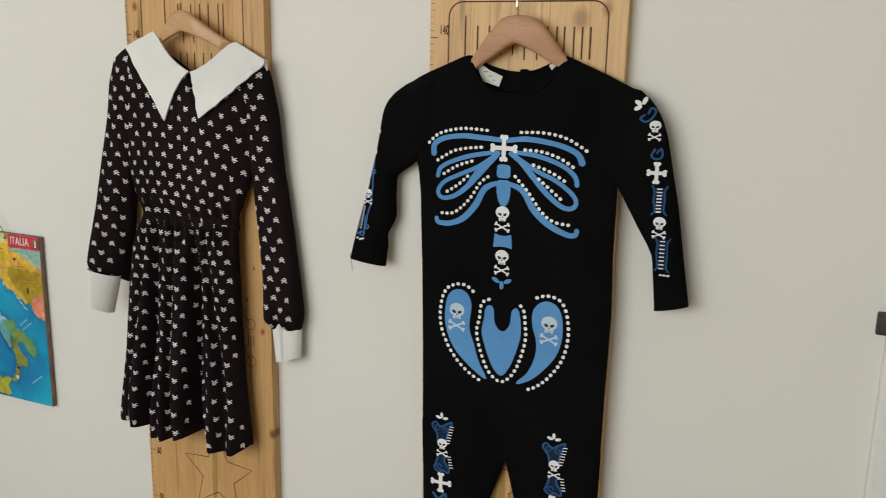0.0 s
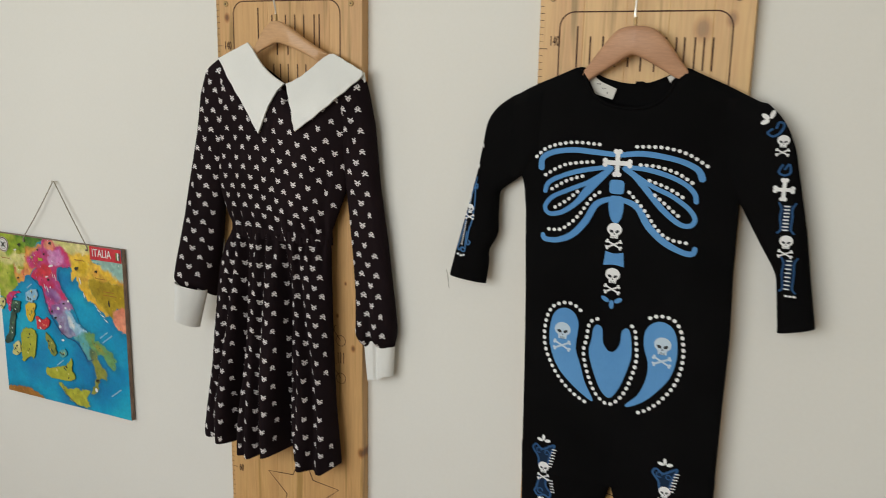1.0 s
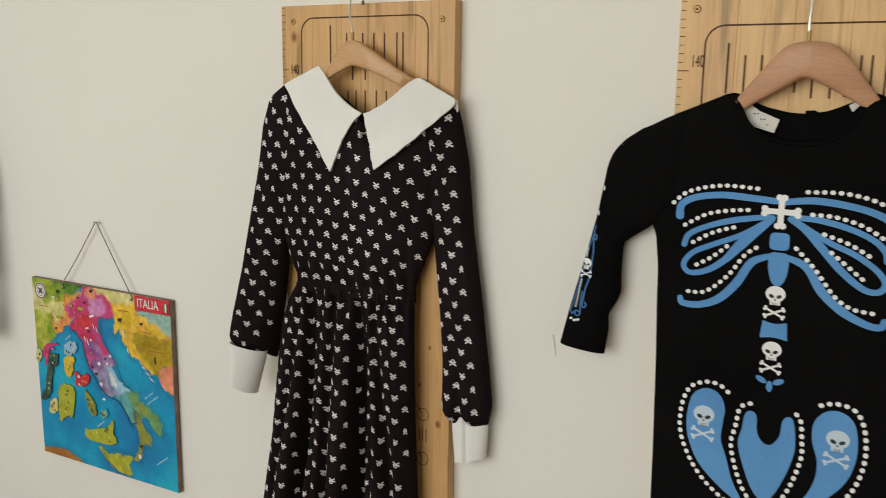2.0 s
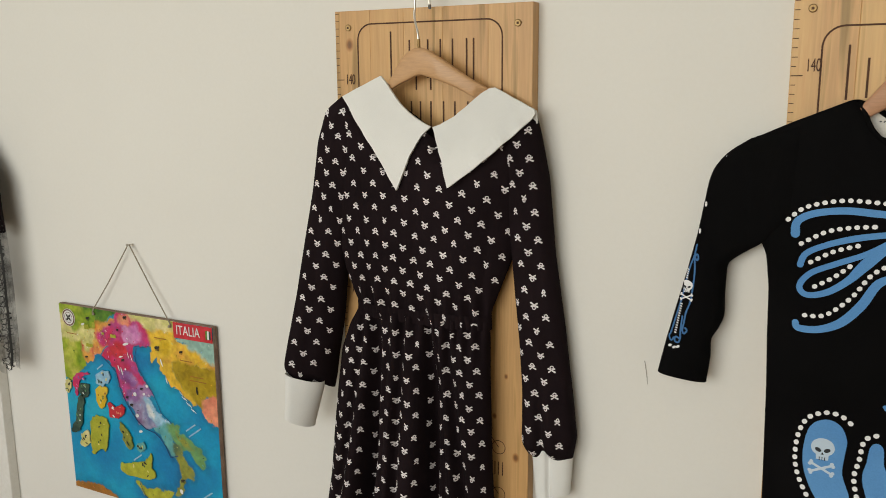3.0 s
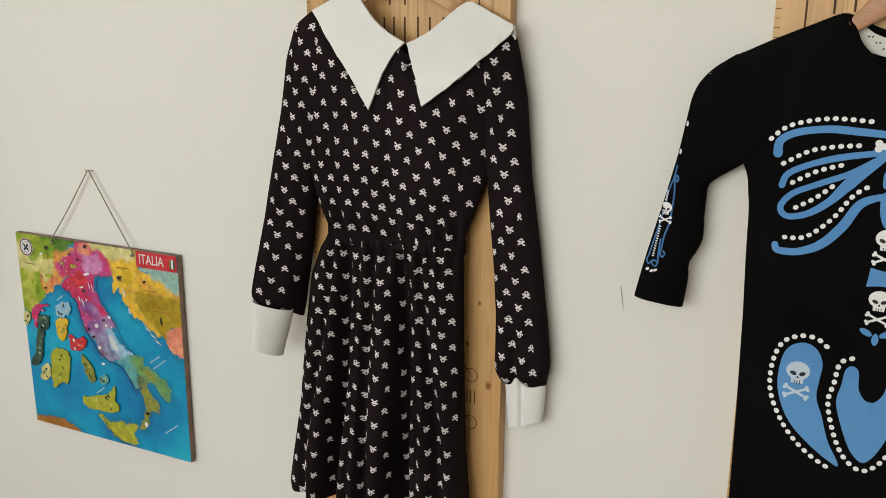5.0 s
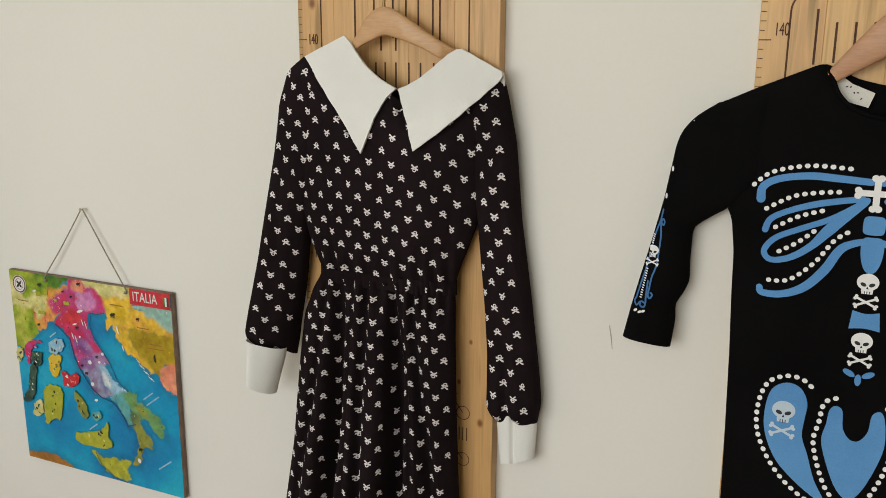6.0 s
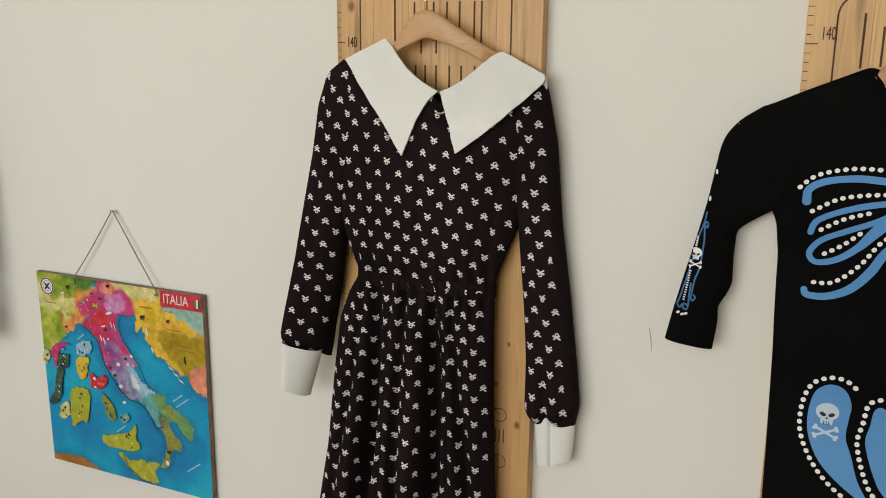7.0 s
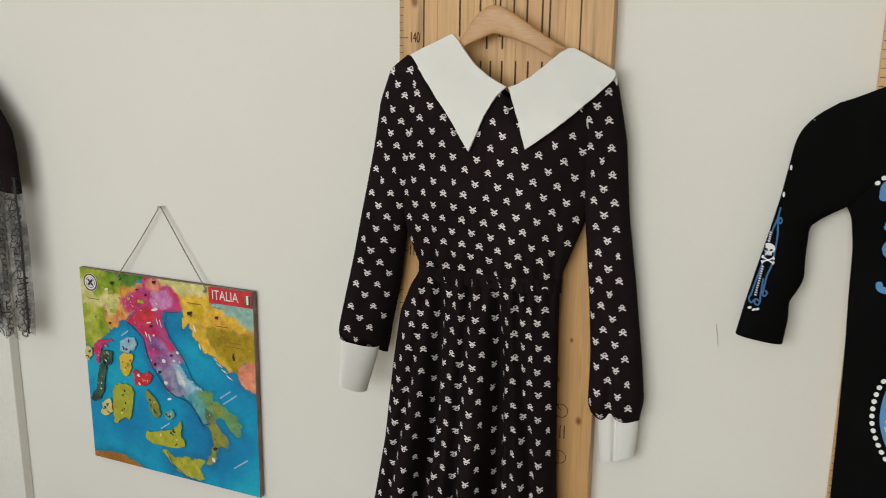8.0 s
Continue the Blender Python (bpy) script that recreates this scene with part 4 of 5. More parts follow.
    d.round("hip_bone", [(0.724, 1.008), (0.718, 1.002), (0.716, 0.985), (0.713, 0.964), (0.722, 0.934), (0.733, 0.910), (0.746, 0.899), (0.757, 0.910), (0.767, 0.934), (0.775, 0.964), (0.775, 0.985), (0.772, 1.003), (0.767, 1.009), (0.760, 1.003), (0.758, 0.984), (0.752, 0.973), (0.746, 0.970), (0.739, 0.973), (0.733, 0.984), (0.731, 1.003)], PRINT_BLUE, 0.0008, 2)
    d.round("hip_bone", [(0.816, 1.0265), (0.830, 1.021), (0.838, 1.005), (0.840, 0.975), (0.832, 0.945), (0.814, 0.920), (0.796, 0.902), (0.775, 0.890), (0.772, 0.894), (0.788, 0.911), (0.799, 0.938), (0.800, 0.962), (0.793, 0.985), (0.793, 1.007), (0.802, 1.021)], PRINT_BLUE, 0.0008, 2)
    for row in ([(0.697, 1.026), (0.686, 1.0335), (0.670, 1.034), (0.653, 1.024), (0.6445, 1.000), (0.6445, 0.968), (0.655, 0.940), (0.672, 0.915), (0.692, 0.897), (0.713, 0.8855)],
                [(0.723, 1.0165), (0.712, 1.009), (0.7085, 0.985), (0.705, 0.962), (0.714, 0.928), (0.727, 0.902), (0.746, 0.8895), (0.763, 0.902), (0.775, 0.928), (0.783, 0.962), (0.782, 0.985), (0.779, 1.007), (0.770, 1.017)],
                [(0.799, 1.0295), (0.815, 1.0345), (0.834, 1.030), (0.845, 1.010), (0.8485, 0.975), (0.841, 0.940), (0.823, 0.911), (0.802, 0.891), (0.783, 0.882)]):
        d.dots(row, 0.0090, 0.0028)
    d.skull(0.6715, 0.991, 0.0245, PRINT_PALE)
    d.skull(0.8195, 0.991, 0.0245, PRINT_PALE)
    # leg bones: a fleur, scrolled bone, skull, bone and cross on each thigh
    for cx, cz, m in ((0.6505, 0.8055, 1), (0.8355, 0.808, 1)):
        for dx, dz, a in ((-0.0062, 0.0062, 2.9), (-0.0005, 0.0105, 1.57), (0.0062, 0.0062, 0.25)):
            d.fill("petal", disc(cx + dx, cz + dz, 0.0050, 0.0026, 10, a), PRINT_WHITE, 0.0012)
        d.line("scroll_bone", [(cx - 0.006, cz - 0.034), (cx - 0.008, cz - 0.022), (cx - 0.017, cz - 0.010), (cx - 0.012, cz - 0.003), (cx - 0.002, cz - 0.009), (cx + 0.010, cz - 0.002), (cx + 0.018, cz + 0.001), (cx + 0.012, cz - 0.014), (cx + 0.008, cz - 0.034)], 0.0032, PRINT_NAVY, 0.0008)
        d.fill("bone_ground", [(cx - 0.015, cz - 0.007), (cx - 0.002, cz - 0.009), (cx + 0.014, cz - 0.001), (cx + 0.007, cz - 0.034), (cx - 0.006, cz - 0.034), (cx - 0.008, cz - 0.022)], PRINT_DEEP, 0.0005, 1)
        d.fill("bone_ground", [(cx - 0.004, cz - 0.055), (cx + 0.006, cz - 0.055), (cx + 0.007, cz - 0.068), (cx + 0.013, cz - 0.082), (cx + 0.002, cz - 0.084), (cx - 0.010, cz - 0.082)], PRINT_DEEP, 0.0005, 1)
        d.line("scroll_curl", [(cx - 0.0075 + 0.0040 * math.cos(q), cz - 0.0115 + 0.0040 * math.sin(q)) for q in [radians(38 * k) for k in range(9)]], 0.0018, PRINT_NAVY, 0.0009, 1)
        d.line("scroll_curl", [(cx + 0.0060 + 0.0036 * math.cos(q), cz - 0.0130 + 0.0036 * math.sin(q)) for q in [radians(38 * k) for k in range(9)]], 0.0018, PRINT_NAVY, 0.0009, 1)
        d.line("scroll_bone", [(cx - 0.004, cz - 0.055), (cx - 0.008, cz - 0.072), (cx - 0.011, cz - 0.080), (cx - 0.004, cz - 0.086), (cx + 0.004, cz - 0.083), (cx + 0.013, cz - 0.086), (cx + 0.014, cz - 0.078), (cx + 0.007, cz - 0.068), (cx + 0.006, cz - 0.055)], 0.0032, PRINT_NAVY, 0.0008)
        d.line("scroll_curl", [(cx - 0.0020 + 0.0042 * math.cos(q), cz - 0.0770 + 0.0042 * math.sin(q)) for q in [radians(38 * k) for k in range(9)]], 0.0018, PRINT_NAVY, 0.0009, 1)
        for k in range(7):
            d.line("dash", [(cx + 0.0145 - 0.0011 * k, cz - 0.006 - 0.0048 * k), (cx + 0.0215 - 0.0011 * k, cz - 0.0055 - 0.0048 * k)], 0.0016, PRINT_WHITE, 0.0011, 1, False)
            if k < 5:
                d.line("dash", [(cx + 0.0115 + 0.0009 * k, cz - 0.058 - 0.0046 * k), (cx + 0.0175 + 0.0009 * k, cz - 0.0575 - 0.0046 * k)], 0.0016, PRINT_WHITE, 0.0011, 1, False)
        d.skull(cx + 0.002, cz - 0.0380, 0.0170)
        d.bone_cross(cx + 0.001, cz - 0.1045, 0.0300, 0.0285)
        d.line("scroll_bone", [(cx - 0.012, cz - 0.126), (cx - 0.002, cz - 0.134), (cx + 0.010, cz - 0.126), (cx + 0.006, cz - 0.19), (cx - 0.006, cz - 0.19)], 0.0045, PRINT_NAVY, 0.0008)
    # sleeve prints
    d = Print(ob, sr, body)
    for a in (2.6, 1.3, 3.6):
        d.fill("petal", disc(0.933 + 0.007 * math.cos(a), 1.313 + 0.007 * math.sin(a), 0.0056, 0.003, 10, a), PRINT_WHITE, 0.0012)
    d.line("scroll_bone", [(0.936, 1.301), (0.931, 1.296), (0.938, 1.292), (0.946, 1.297), (0.950, 1.307), (0.944, 1.310), (0.941, 1.303)], 0.0028, PRINT_NAVY, 0.0008)
    d.skull(0.951, 1.286, 0.0150)
    d.line("scroll_bone", [(0.953, 1.256), (0.949, 1.247), (0.956, 1.243), (0.963, 1.247), (0.961, 1.257), (0.956, 1.251)], 0.0028, PRINT_NAVY, 0.0008)
    d.bone_cross(0.9575, 1.2245, 0.021, 0.0245)
    for k, (t, b) in enumerate(((1.207, 1.170), (1.136, 1.092))):
        x = 0.9635 + 0.009 * k
        d.fill("bone_ground", [(x - 0.0085, t - 0.002), (x + 0.0085, t - 0.002), (x + 0.0075, (t + b) / 2), (x + 0.0085, b + 0.001), (x - 0.0065, b + 0.001), (x - 0.0075, (t + b) / 2)], PRINT_DEEP, 0.0005, 1)
        for s in (-1, 1):
            d.line("scroll_bone", [(x + s * 0.010, t), (x + s * 0.0065, t - 0.008), (x + s * 0.0075, (t + b) / 2), (x + s * 0.006 + 0.001, b + 0.004), (x + s * 0.010 + 0.001, b - 0.002)], 0.0026, PRINT_NAVY, 0.0008)
        for j in range(8):
            z = t - 0.004 - (t - b - 0.006) * j / 7
            d.line("dash", [(x - 0.0035, z), (x + 0.0035, z + 0.0003)], 0.0018, PRINT_WHITE, 0.0011, 1, False)
    d.skull(0.9665, 1.1565, 0.0168)
    for dx in (-0.005, 0, 0.005):
        d.fill("petal", disc(0.9780 + dx, 1.0850, 0.0024, 0.0016, 8), PRINT_WHITE, 0.0012)
    d = Print(ob, sl)
    d.line("scroll_bone", [(0.5222, 1.2093), (0.5202, 1.1966), (0.5163, 1.1839), (0.5134, 1.1702), (0.5104, 1.1516), (0.5075, 1.1379), (0.5036, 1.1222), (0.4997, 1.1056), (0.4977, 1.1007), (0.5006, 1.0958), (0.5036, 1.0997)], 0.0019, PRINT_MID, 0.0009, 5)
    d.line("scroll_bone", [(0.5212, 1.1947), (0.5241, 1.1917), (0.5251, 1.1956), (0.5232, 1.1986), (0.5212, 1.1937), (0.5222, 1.1790), (0.5212, 1.1614), (0.5192, 1.1428), (0.5153, 1.1301), (0.5134, 1.1163), (0.5124, 1.1085), (0.5144, 1.1046), (0.5173, 1.1085), (0.5153, 1.1115)], 0.0019, PRINT_MID, 0.0009, 5)
    d.line("scroll_bone", [(0.5114, 1.1252), (0.5104, 1.1066), (0.5104, 1.0987), (0.5085, 1.0938), (0.5046, 1.0958), (0.5055, 1.1007), (0.5095, 1.0987)], 0.0019, PRINT_MID, 0.0009, 5)
    for (xa, za), (xb, zb), n in ((*[(0.5144, 1.1800), (0.5134, 1.1702)], 5), (*[(0.5095, 1.1398), (0.5046, 1.1056)], 13)):
        for k in range(n):
            x, z = xa + (xb - xa) * k / (n - 1), za + (zb - za) * k / (n - 1)
            d.fill("petal", disc(x, z, 0.0016, 0.0008, 7, -0.3), PRINT_WHITE, 0.0011)
    for x, z in [(0.5144, 1.1604)]:
        d.skull(x, z, 0.0135)
    for x, z in [(0.4997, 1.0899), (0.5046, 1.0880), (0.5085, 1.0889)]:
        d.fill("petal", disc(x, z, 0.0024, 0.0016, 8, 0.5), PRINT_WHITE, 0.0012)
    for x, z in [(0.5290, 1.2563), (0.5241, 1.2250), (0.5486, 1.3141)]:
        d.fill("petal", disc(x, z, 0.0014, 0.0032, 8), PRINT_WHITE, 0.0011)

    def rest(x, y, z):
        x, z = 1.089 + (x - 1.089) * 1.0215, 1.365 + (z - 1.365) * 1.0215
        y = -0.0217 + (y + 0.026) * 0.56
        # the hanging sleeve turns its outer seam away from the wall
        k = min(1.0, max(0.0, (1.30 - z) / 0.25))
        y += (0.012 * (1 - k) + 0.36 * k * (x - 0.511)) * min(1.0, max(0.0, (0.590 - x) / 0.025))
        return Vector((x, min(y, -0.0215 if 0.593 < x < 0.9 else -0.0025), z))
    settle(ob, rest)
    return ob


costume()


# ---- magnetic map board ----
MX0, MX1, MZ0, MZ1 = -0.643, -0.269, 0.634, 1.0


TONES = {}


def watercolour(name, a, b, c=None):
    """Printed watercolour: washes that run into one another, with a finer mottling."""
    TONES[name] = (a, b, c or a)
    m = material(name, a, 0.32, 0, 0.5)
    v = coords(m)
    wash = noise_of(m, v, 24, 4, 0.65)
    col = ramp(m, wash, [(0.36, a), (0.52, b), (0.66, c or a)])
    fine = noise_of(m, v, 95, 5, 0.7)
    col = mixed(m, "OVERLAY", 0.55, col, ramp(m, fine, [(0.3, (0.32,) * 3), (0.7, (0.68,) * 3)]))
    base_colour(m, col)
    return m


WASH = {
    "sea": watercolour("sea_wash", (0.003, 0.19, 0.42), (0.003, 0.29, 0.50), (0.015, 0.39, 0.54)),
    "green": watercolour("green_wash", (0.13, 0.25, 0.012), (0.27, 0.35, 0.02), (0.46, 0.46, 0.08)),
    "hills": watercolour("hill_wash", (0.03, 0.13, 0.015), (0.10, 0.22, 0.02)),
    "orange": watercolour("orange_wash", (0.62, 0.21, 0.04), (0.66, 0.33, 0.06), (0.58, 0.13, 0.08)),
    "pink": watercolour("pink_wash", (0.54, 0.02, 0.075), (0.50, 0.035, 0.14), (0.40, 0.07, 0.24)),
    "cream": watercolour("cream_wash", (0.66, 0.58, 0.28), (0.52, 0.50, 0.16)),
    "yellow": watercolour("yellow_wash", (0.66, 0.37, 0.025), (0.68, 0.44, 0.04), (0.58, 0.28, 0.05)),
    "teal": watercolour("teal_wash", (0.25, 0.42, 0.36), (0.32, 0.50, 0.42)),
    "olive": watercolour("olive_wash", (0.30, 0.20, 0.008), (0.38, 0.27, 0.015)),
    "lilac": watercolour("lilac_wash", (0.52, 0.16, 0.40), (0.58, 0.26, 0.46), (0.44, 0.10, 0.26)),
    "salmon": watercolour("salmon_wash", (0.66, 0.20, 0.12), (0.70, 0.27, 0.16)),
    "purple": watercolour("purple_wash", (0.20, 0.05, 0.20), (0.26, 0.12, 0.32), (0.34, 0.20, 0.36)),
    "pale": watercolour("pale_blue_wash", (0.22, 0.42, 0.60), (0.30, 0.48, 0.58)),
    "slate": watercolour("slate_wash", (0.13, 0.16, 0.34), (0.28, 0.28, 0.40), (0.20, 0.12, 0.24)),
    "aqua": watercolour("aqua_wash", (0.07, 0.30, 0.34), (0.12, 0.36, 0.34)),
    "leaf": watercolour("leaf_wash", (0.10, 0.25, 0.12), (0.14, 0.30, 0.10)),
    "moss": watercolour("moss_wash", (0.17, 0.21, 0.05), (0.26, 0.26, 0.04), (0.10, 0.16, 0.08)),
    "lime": watercolour("lime_wash", (0.32, 0.34, 0.03), (0.40, 0.40, 0.04)),
    "brown": watercolour("brown_wash", (0.36, 0.14, 0.02), (0.28, 0.13, 0.03)),
    "gold": watercolour("gold_wash", (0.62, 0.40, 0.015), (0.66, 0.46, 0.05)),
    "dark": watercolour("dark_green_wash", (0.02, 0.05, 0.04), (0.05, 0.10, 0.07)),
    "red": watercolour("red_wash", (0.48, 0.02, 0.03), (0.54, 0.035, 0.05)),
    "ink_brown": watercolour("ink_brown", (0.11, 0.035, 0.03), (0.17, 0.06, 0.045)),
    "white": watercolour("white_wash", (0.66, 0.68, 0.66), (0.74, 0.74, 0.72)),
    "black": watercolour("ink_black", (0.012, 0.012, 0.012), (0.03, 0.03, 0.025)),
}
BOARD_EDGE = varied("board_edge_fibre", (0.16, 0.10, 0.07), (0.26, 0.18, 0.13), 0.7, 40, 300)


def map_point(u, v):
    return MX0 + u * (MX1 - MX0), MZ1 - v * (MZ1 - MZ0)


def outline_of(text, steps=7, wobble=0.0022):
    """A coast line through points across (0 to 1) and down (0 to 1) the board."""
    pts = [tuple(float(c) for c in p.split(",")) for p in text.split()]
    out = []
    for p in spline(pts, steps, True):
        x, z = map_point(min(1.0, max(0.0, p.x)), min(1.0, max(0.0, p.y)))
        n = noise.noise_vector((x * 110, z * 110, 3.0)) + 0.6 * noise.noise_vector((x * 340, z * 340, 8.0))
        inside = 0.004 < p.x < 0.996 and 0.004 < p.y < 0.996
        out.append((x + wobble * n.x * inside, z + wobble * n.y * inside))
    clean = [out[0]]
    for q in out[1:]:
        if (Vector(q) - Vector(clean[-1])).length > 0.0006:
            clean.append(q)
    if (Vector(clean[0]) - Vector(clean[-1])).length < 0.0006:
        clean.pop()
    return clean


def flat_piece(bm, outline, y, thick=0.0):
    b2 = bmesh.new()
    vs = [b2.verts.new((x, y, z)) for x, z in outline]
    es = [b2.edges.new((vs[i], vs[(i + 1) % len(vs)])) for i in range(len(vs))]
    bmesh.ops.triangle_fill(b2, edges=es, use_beauty=True)
    for f in b2.faces:
        if f.normal.y > 0:
            f.normal_flip()
    if thick:
        r = bmesh.ops.extrude_face_region(b2, geom=b2.faces[:])
        bmesh.ops.translate(b2, verts=[g for g in r["geom"] if isinstance(g, bmesh.types.BMVert)], vec=(0, thick, 0))
        bmesh.ops.recalc_face_normals(b2, faces=b2.faces)
    me = bpy.data.meshes.new("piece")
    b2.to_mesh(me)
    b2.free()
    bm.from_mesh(me)
    bpy.data.meshes.remove(me)
    return bm


LANDS = [
    ("green_country", "green", "0.0,0.0 0.36,0.0 0.27,0.09 0.20,0.15 0.14,0.20 0.16,0.30 0.0,0.38"),
    ("green_hills", "hills", "0.11,0.0 0.23,0.0 0.38,0.0 0.34,0.04 0.27,0.09 0.23,0.03"),
    ("orange_region", "orange", "0.14,0.25 0.14,0.16 0.23,0.09 0.32,0.06 0.40,0.03 0.41,0.11 0.31,0.18 0.26,0.23 0.18,0.28"),
    ("pink_region", "pink", "0.40,0.0 0.49,0.0 0.54,0.04 0.60,0.07 0.60,0.14 0.51,0.16 0.50,0.21 0.51,0.26 0.56,0.33 0.59,0.37 0.60,0.39 0.55,0.41 0.42,0.45 0.39,0.40 0.37,0.30 0.33,0.27 0.28,0.23 0.33,0.16"),
    ("cream_country", "cream", "0.49,0.0 0.78,0.0 0.77,0.04 0.69,0.07 0.60,0.07 0.54,0.04"),
    ("yellow_country", "yellow", "0.60,0.14 0.60,0.07 0.71,0.06 0.77,0.04 0.79,0.09 0.90,0.10 1.0,0.14 1.0,0.21 0.92,0.20 0.79,0.20 0.74,0.20 0.75,0.28 0.83,0.34 0.87,0.41 0.79,0.35 0.71,0.32 0.67,0.25 0.64,0.20 0.61,0.22"),
    ("teal_country", "teal", "0.79,0.075 1.0,0.075 1.0,0.18 0.93,0.16 0.88,0.13 0.84,0.10"),
    ("olive_country", "olive", "0.74,0.20 0.80,0.19 0.92,0.20 1.0,0.22 1.0,0.34 0.93,0.35 0.91,0.42 0.87,0.40 0.81,0.33 0.75,0.28"),
    ("salmon_country", "salmon", "0.91,0.37 1.0,0.34 1.0,0.48 0.94,0.46 0.90,0.42"),
    ("purple_region", "purple", "0.43,0.39 0.56,0.34 0.60,0.38 0.59,0.41 0.53,0.45 0.46,0.47 0.42,0.44"),
    ("pale_region", "pale", "0.53,0.43 0.58,0.42 0.64,0.48 0.70,0.52 0.61,0.55 0.58,0.51"),
    ("slate_region", "slate", "0.44,0.46 0.53,0.44 0.58,0.51 0.61,0.55 0.54,0.57 0.49,0.54 0.46,0.50"),
    ("teal_region", "aqua", "0.61,0.55 0.68,0.52 0.73,0.55 0.71,0.62 0.74,0.67 0.69,0.69 0.67,0.64 0.63,0.60 0.59,0.58"),
    ("green_region", "leaf", "0.68,0.52 0.75,0.52 0.77,0.55 0.84,0.59 0.91,0.65 0.91,0.69 0.89,0.71 0.85,0.67 0.81,0.64 0.76,0.65 0.72,0.61"),
    ("moss_region", "moss", "0.71,0.62 0.76,0.64 0.79,0.70 0.83,0.75 0.82,0.79 0.78,0.79 0.76,0.85 0.73,0.89 0.71,0.88 0.75,0.79 0.73,0.73 0.72,0.67"),
    ("lilac_patch", "lilac", "0.43,0.07 0.52,0.06 0.55,0.11 0.49,0.15 0.43,0.13"),
    ("crimson_patch", "red", "0.33,0.18 0.42,0.16 0.46,0.20 0.42,0.24 0.34,0.23"),
    ("violet_patch", "purple", "0.40,0.29 0.47,0.30 0.51,0.34 0.46,0.37 0.40,0.35"),
    ("rose_patch", "salmon", "0.40,0.02 0.47,0.01 0.49,0.05 0.43,0.06"),
    ("apricot_patch", "cream", "0.15,0.15 0.22,0.10 0.25,0.13 0.22,0.20 0.16,0.22"),
    ("ruby_patch", "pink", "0.26,0.13 0.34,0.08 0.38,0.10 0.34,0.16 0.28,0.19"),
    ("sun_patch", "gold", "0.62,0.11 0.72,0.09 0.76,0.12 0.70,0.18 0.63,0.17"),
    ("straw_patch", "cream", "0.0,0.05 0.10,0.13 0.16,0.09 0.20,0.13 0.12,0.18 0.0,0.17"),
    ("meadow_patch", "green", "0.0,0.24 0.10,0.22 0.13,0.29 0.05,0.33 0.0,0.34"),
    ("ice_patch", "white", "0.55,0.46 0.58,0.45 0.61,0.49 0.59,0.50"),
    ("fern_patch", "moss", "0.73,0.55 0.80,0.60 0.84,0.63 0.78,0.62"),
    ("island", "lime", "0.47,0.87 0.52,0.89 0.63,0.88 0.70,0.87 0.66,0.93 0.68,0.96 0.65,0.99 0.59,0.98 0.51,0.95 0.45,0.90"),
    ("brown_coast", "brown", "0.0,0.975 0.10,0.96 0.20,0.95 0.25,0.97 0.30,1.0 0.0,1.0"),
]
MAGNETS = [
    ("lime", "0.17,0.59 0.26,0.56 0.29,0.60 0.26,0.74 0.23,0.74 0.16,0.78 0.16,0.69", "yellow island shaped magnet"),
    ("gold", "0.22,0.42 0.30,0.40 0.29,0.46 0.26,0.52 0.23,0.50", "amber island shaped magnet"),
    ("dark", "0.09,0.49 0.13,0.48 0.11,0.59 0.08,0.67 0.02,0.68 0.06,0.60", "dark green long magnet"),
    ("dark", "0.10,0.43 0.13,0.41 0.17,0.40 0.17,0.47 0.12,0.48", "dark mask shaped magnet"),
    ("red", "0.31,0.48 0.35,0.49 0.41,0.48 0.40,0.53 0.35,0.55 0.31,0.55", "red region shaped magnet"),
    ("moss", "0.37,0.57 0.42,0.60 0.45,0.68 0.41,0.70 0.38,0.63", "grey-green region shaped magnet"),
    ("lime", "0.36,0.80 0.44,0.77 0.52,0.74 0.57,0.70 0.57,0.77 0.59,0.81 0.54,0.84 0.38,0.84", "green region shaped magnet"),
    ("pink", "0.08,0.37 0.18,0.34 0.18,0.35 0.12,0.38 0.09,0.48 0.07,0.45", "magenta curved magnet"),
    ("cream", "0.09,0.69 0.14,0.66 0.15,0.72 0.11,0.75 0.08,0.74", "cream small magnet"),
    ("cream", "0.01,0.41 0.04,0.40 0.05,0.43 0.03,0.47 0.005,0.47", "pale yellow small magnet"),
    ("pale", "0.24,0.34 0.32,0.31 0.33,0.35 0.28,0.40 0.24,0.39", "light blue small magnet"),
    ("aqua", "0.48,0.67 0.53,0.65 0.53,0.69 0.48,0.70", "aqua small magnet"),
]


def scatter(ob, poly, tone, n, y):
    """Brush marks of one tone strewn over a printed land."""
    xs, zs = [p[0] for p in poly], [p[1] for p in poly]
    bm, made = bmesh.new(), 0
    for _ in range(n * 6):
        p = (random.uniform(min(xs), max(xs)), random.uniform(min(zs), max(zs)))
        if made >= n or not inside(p, poly):
            continue
        rx, rz, turn = random.uniform(0.0006, 0.0026), random.uniform(0.0004, 0.0012), random.uniform(0, 3.1)
        blot = [q for q in disc(p[0], p[1], rx, rz, 9, turn)]
        blot = [(qx + random.uniform(-0.0004, 0.0004), qz + random.uniform(-0.0004, 0.0004)) for qx, qz in blot]
        if all(inside(q, poly) for q in blot):
            flat_piece(bm, blot, y - 0.00002 * (made % 5))
            made += 1
    if made:
        tagged(part("brush_work", bm, WASH[tone], ob), kind="stuff")
    else:
        bm.free()


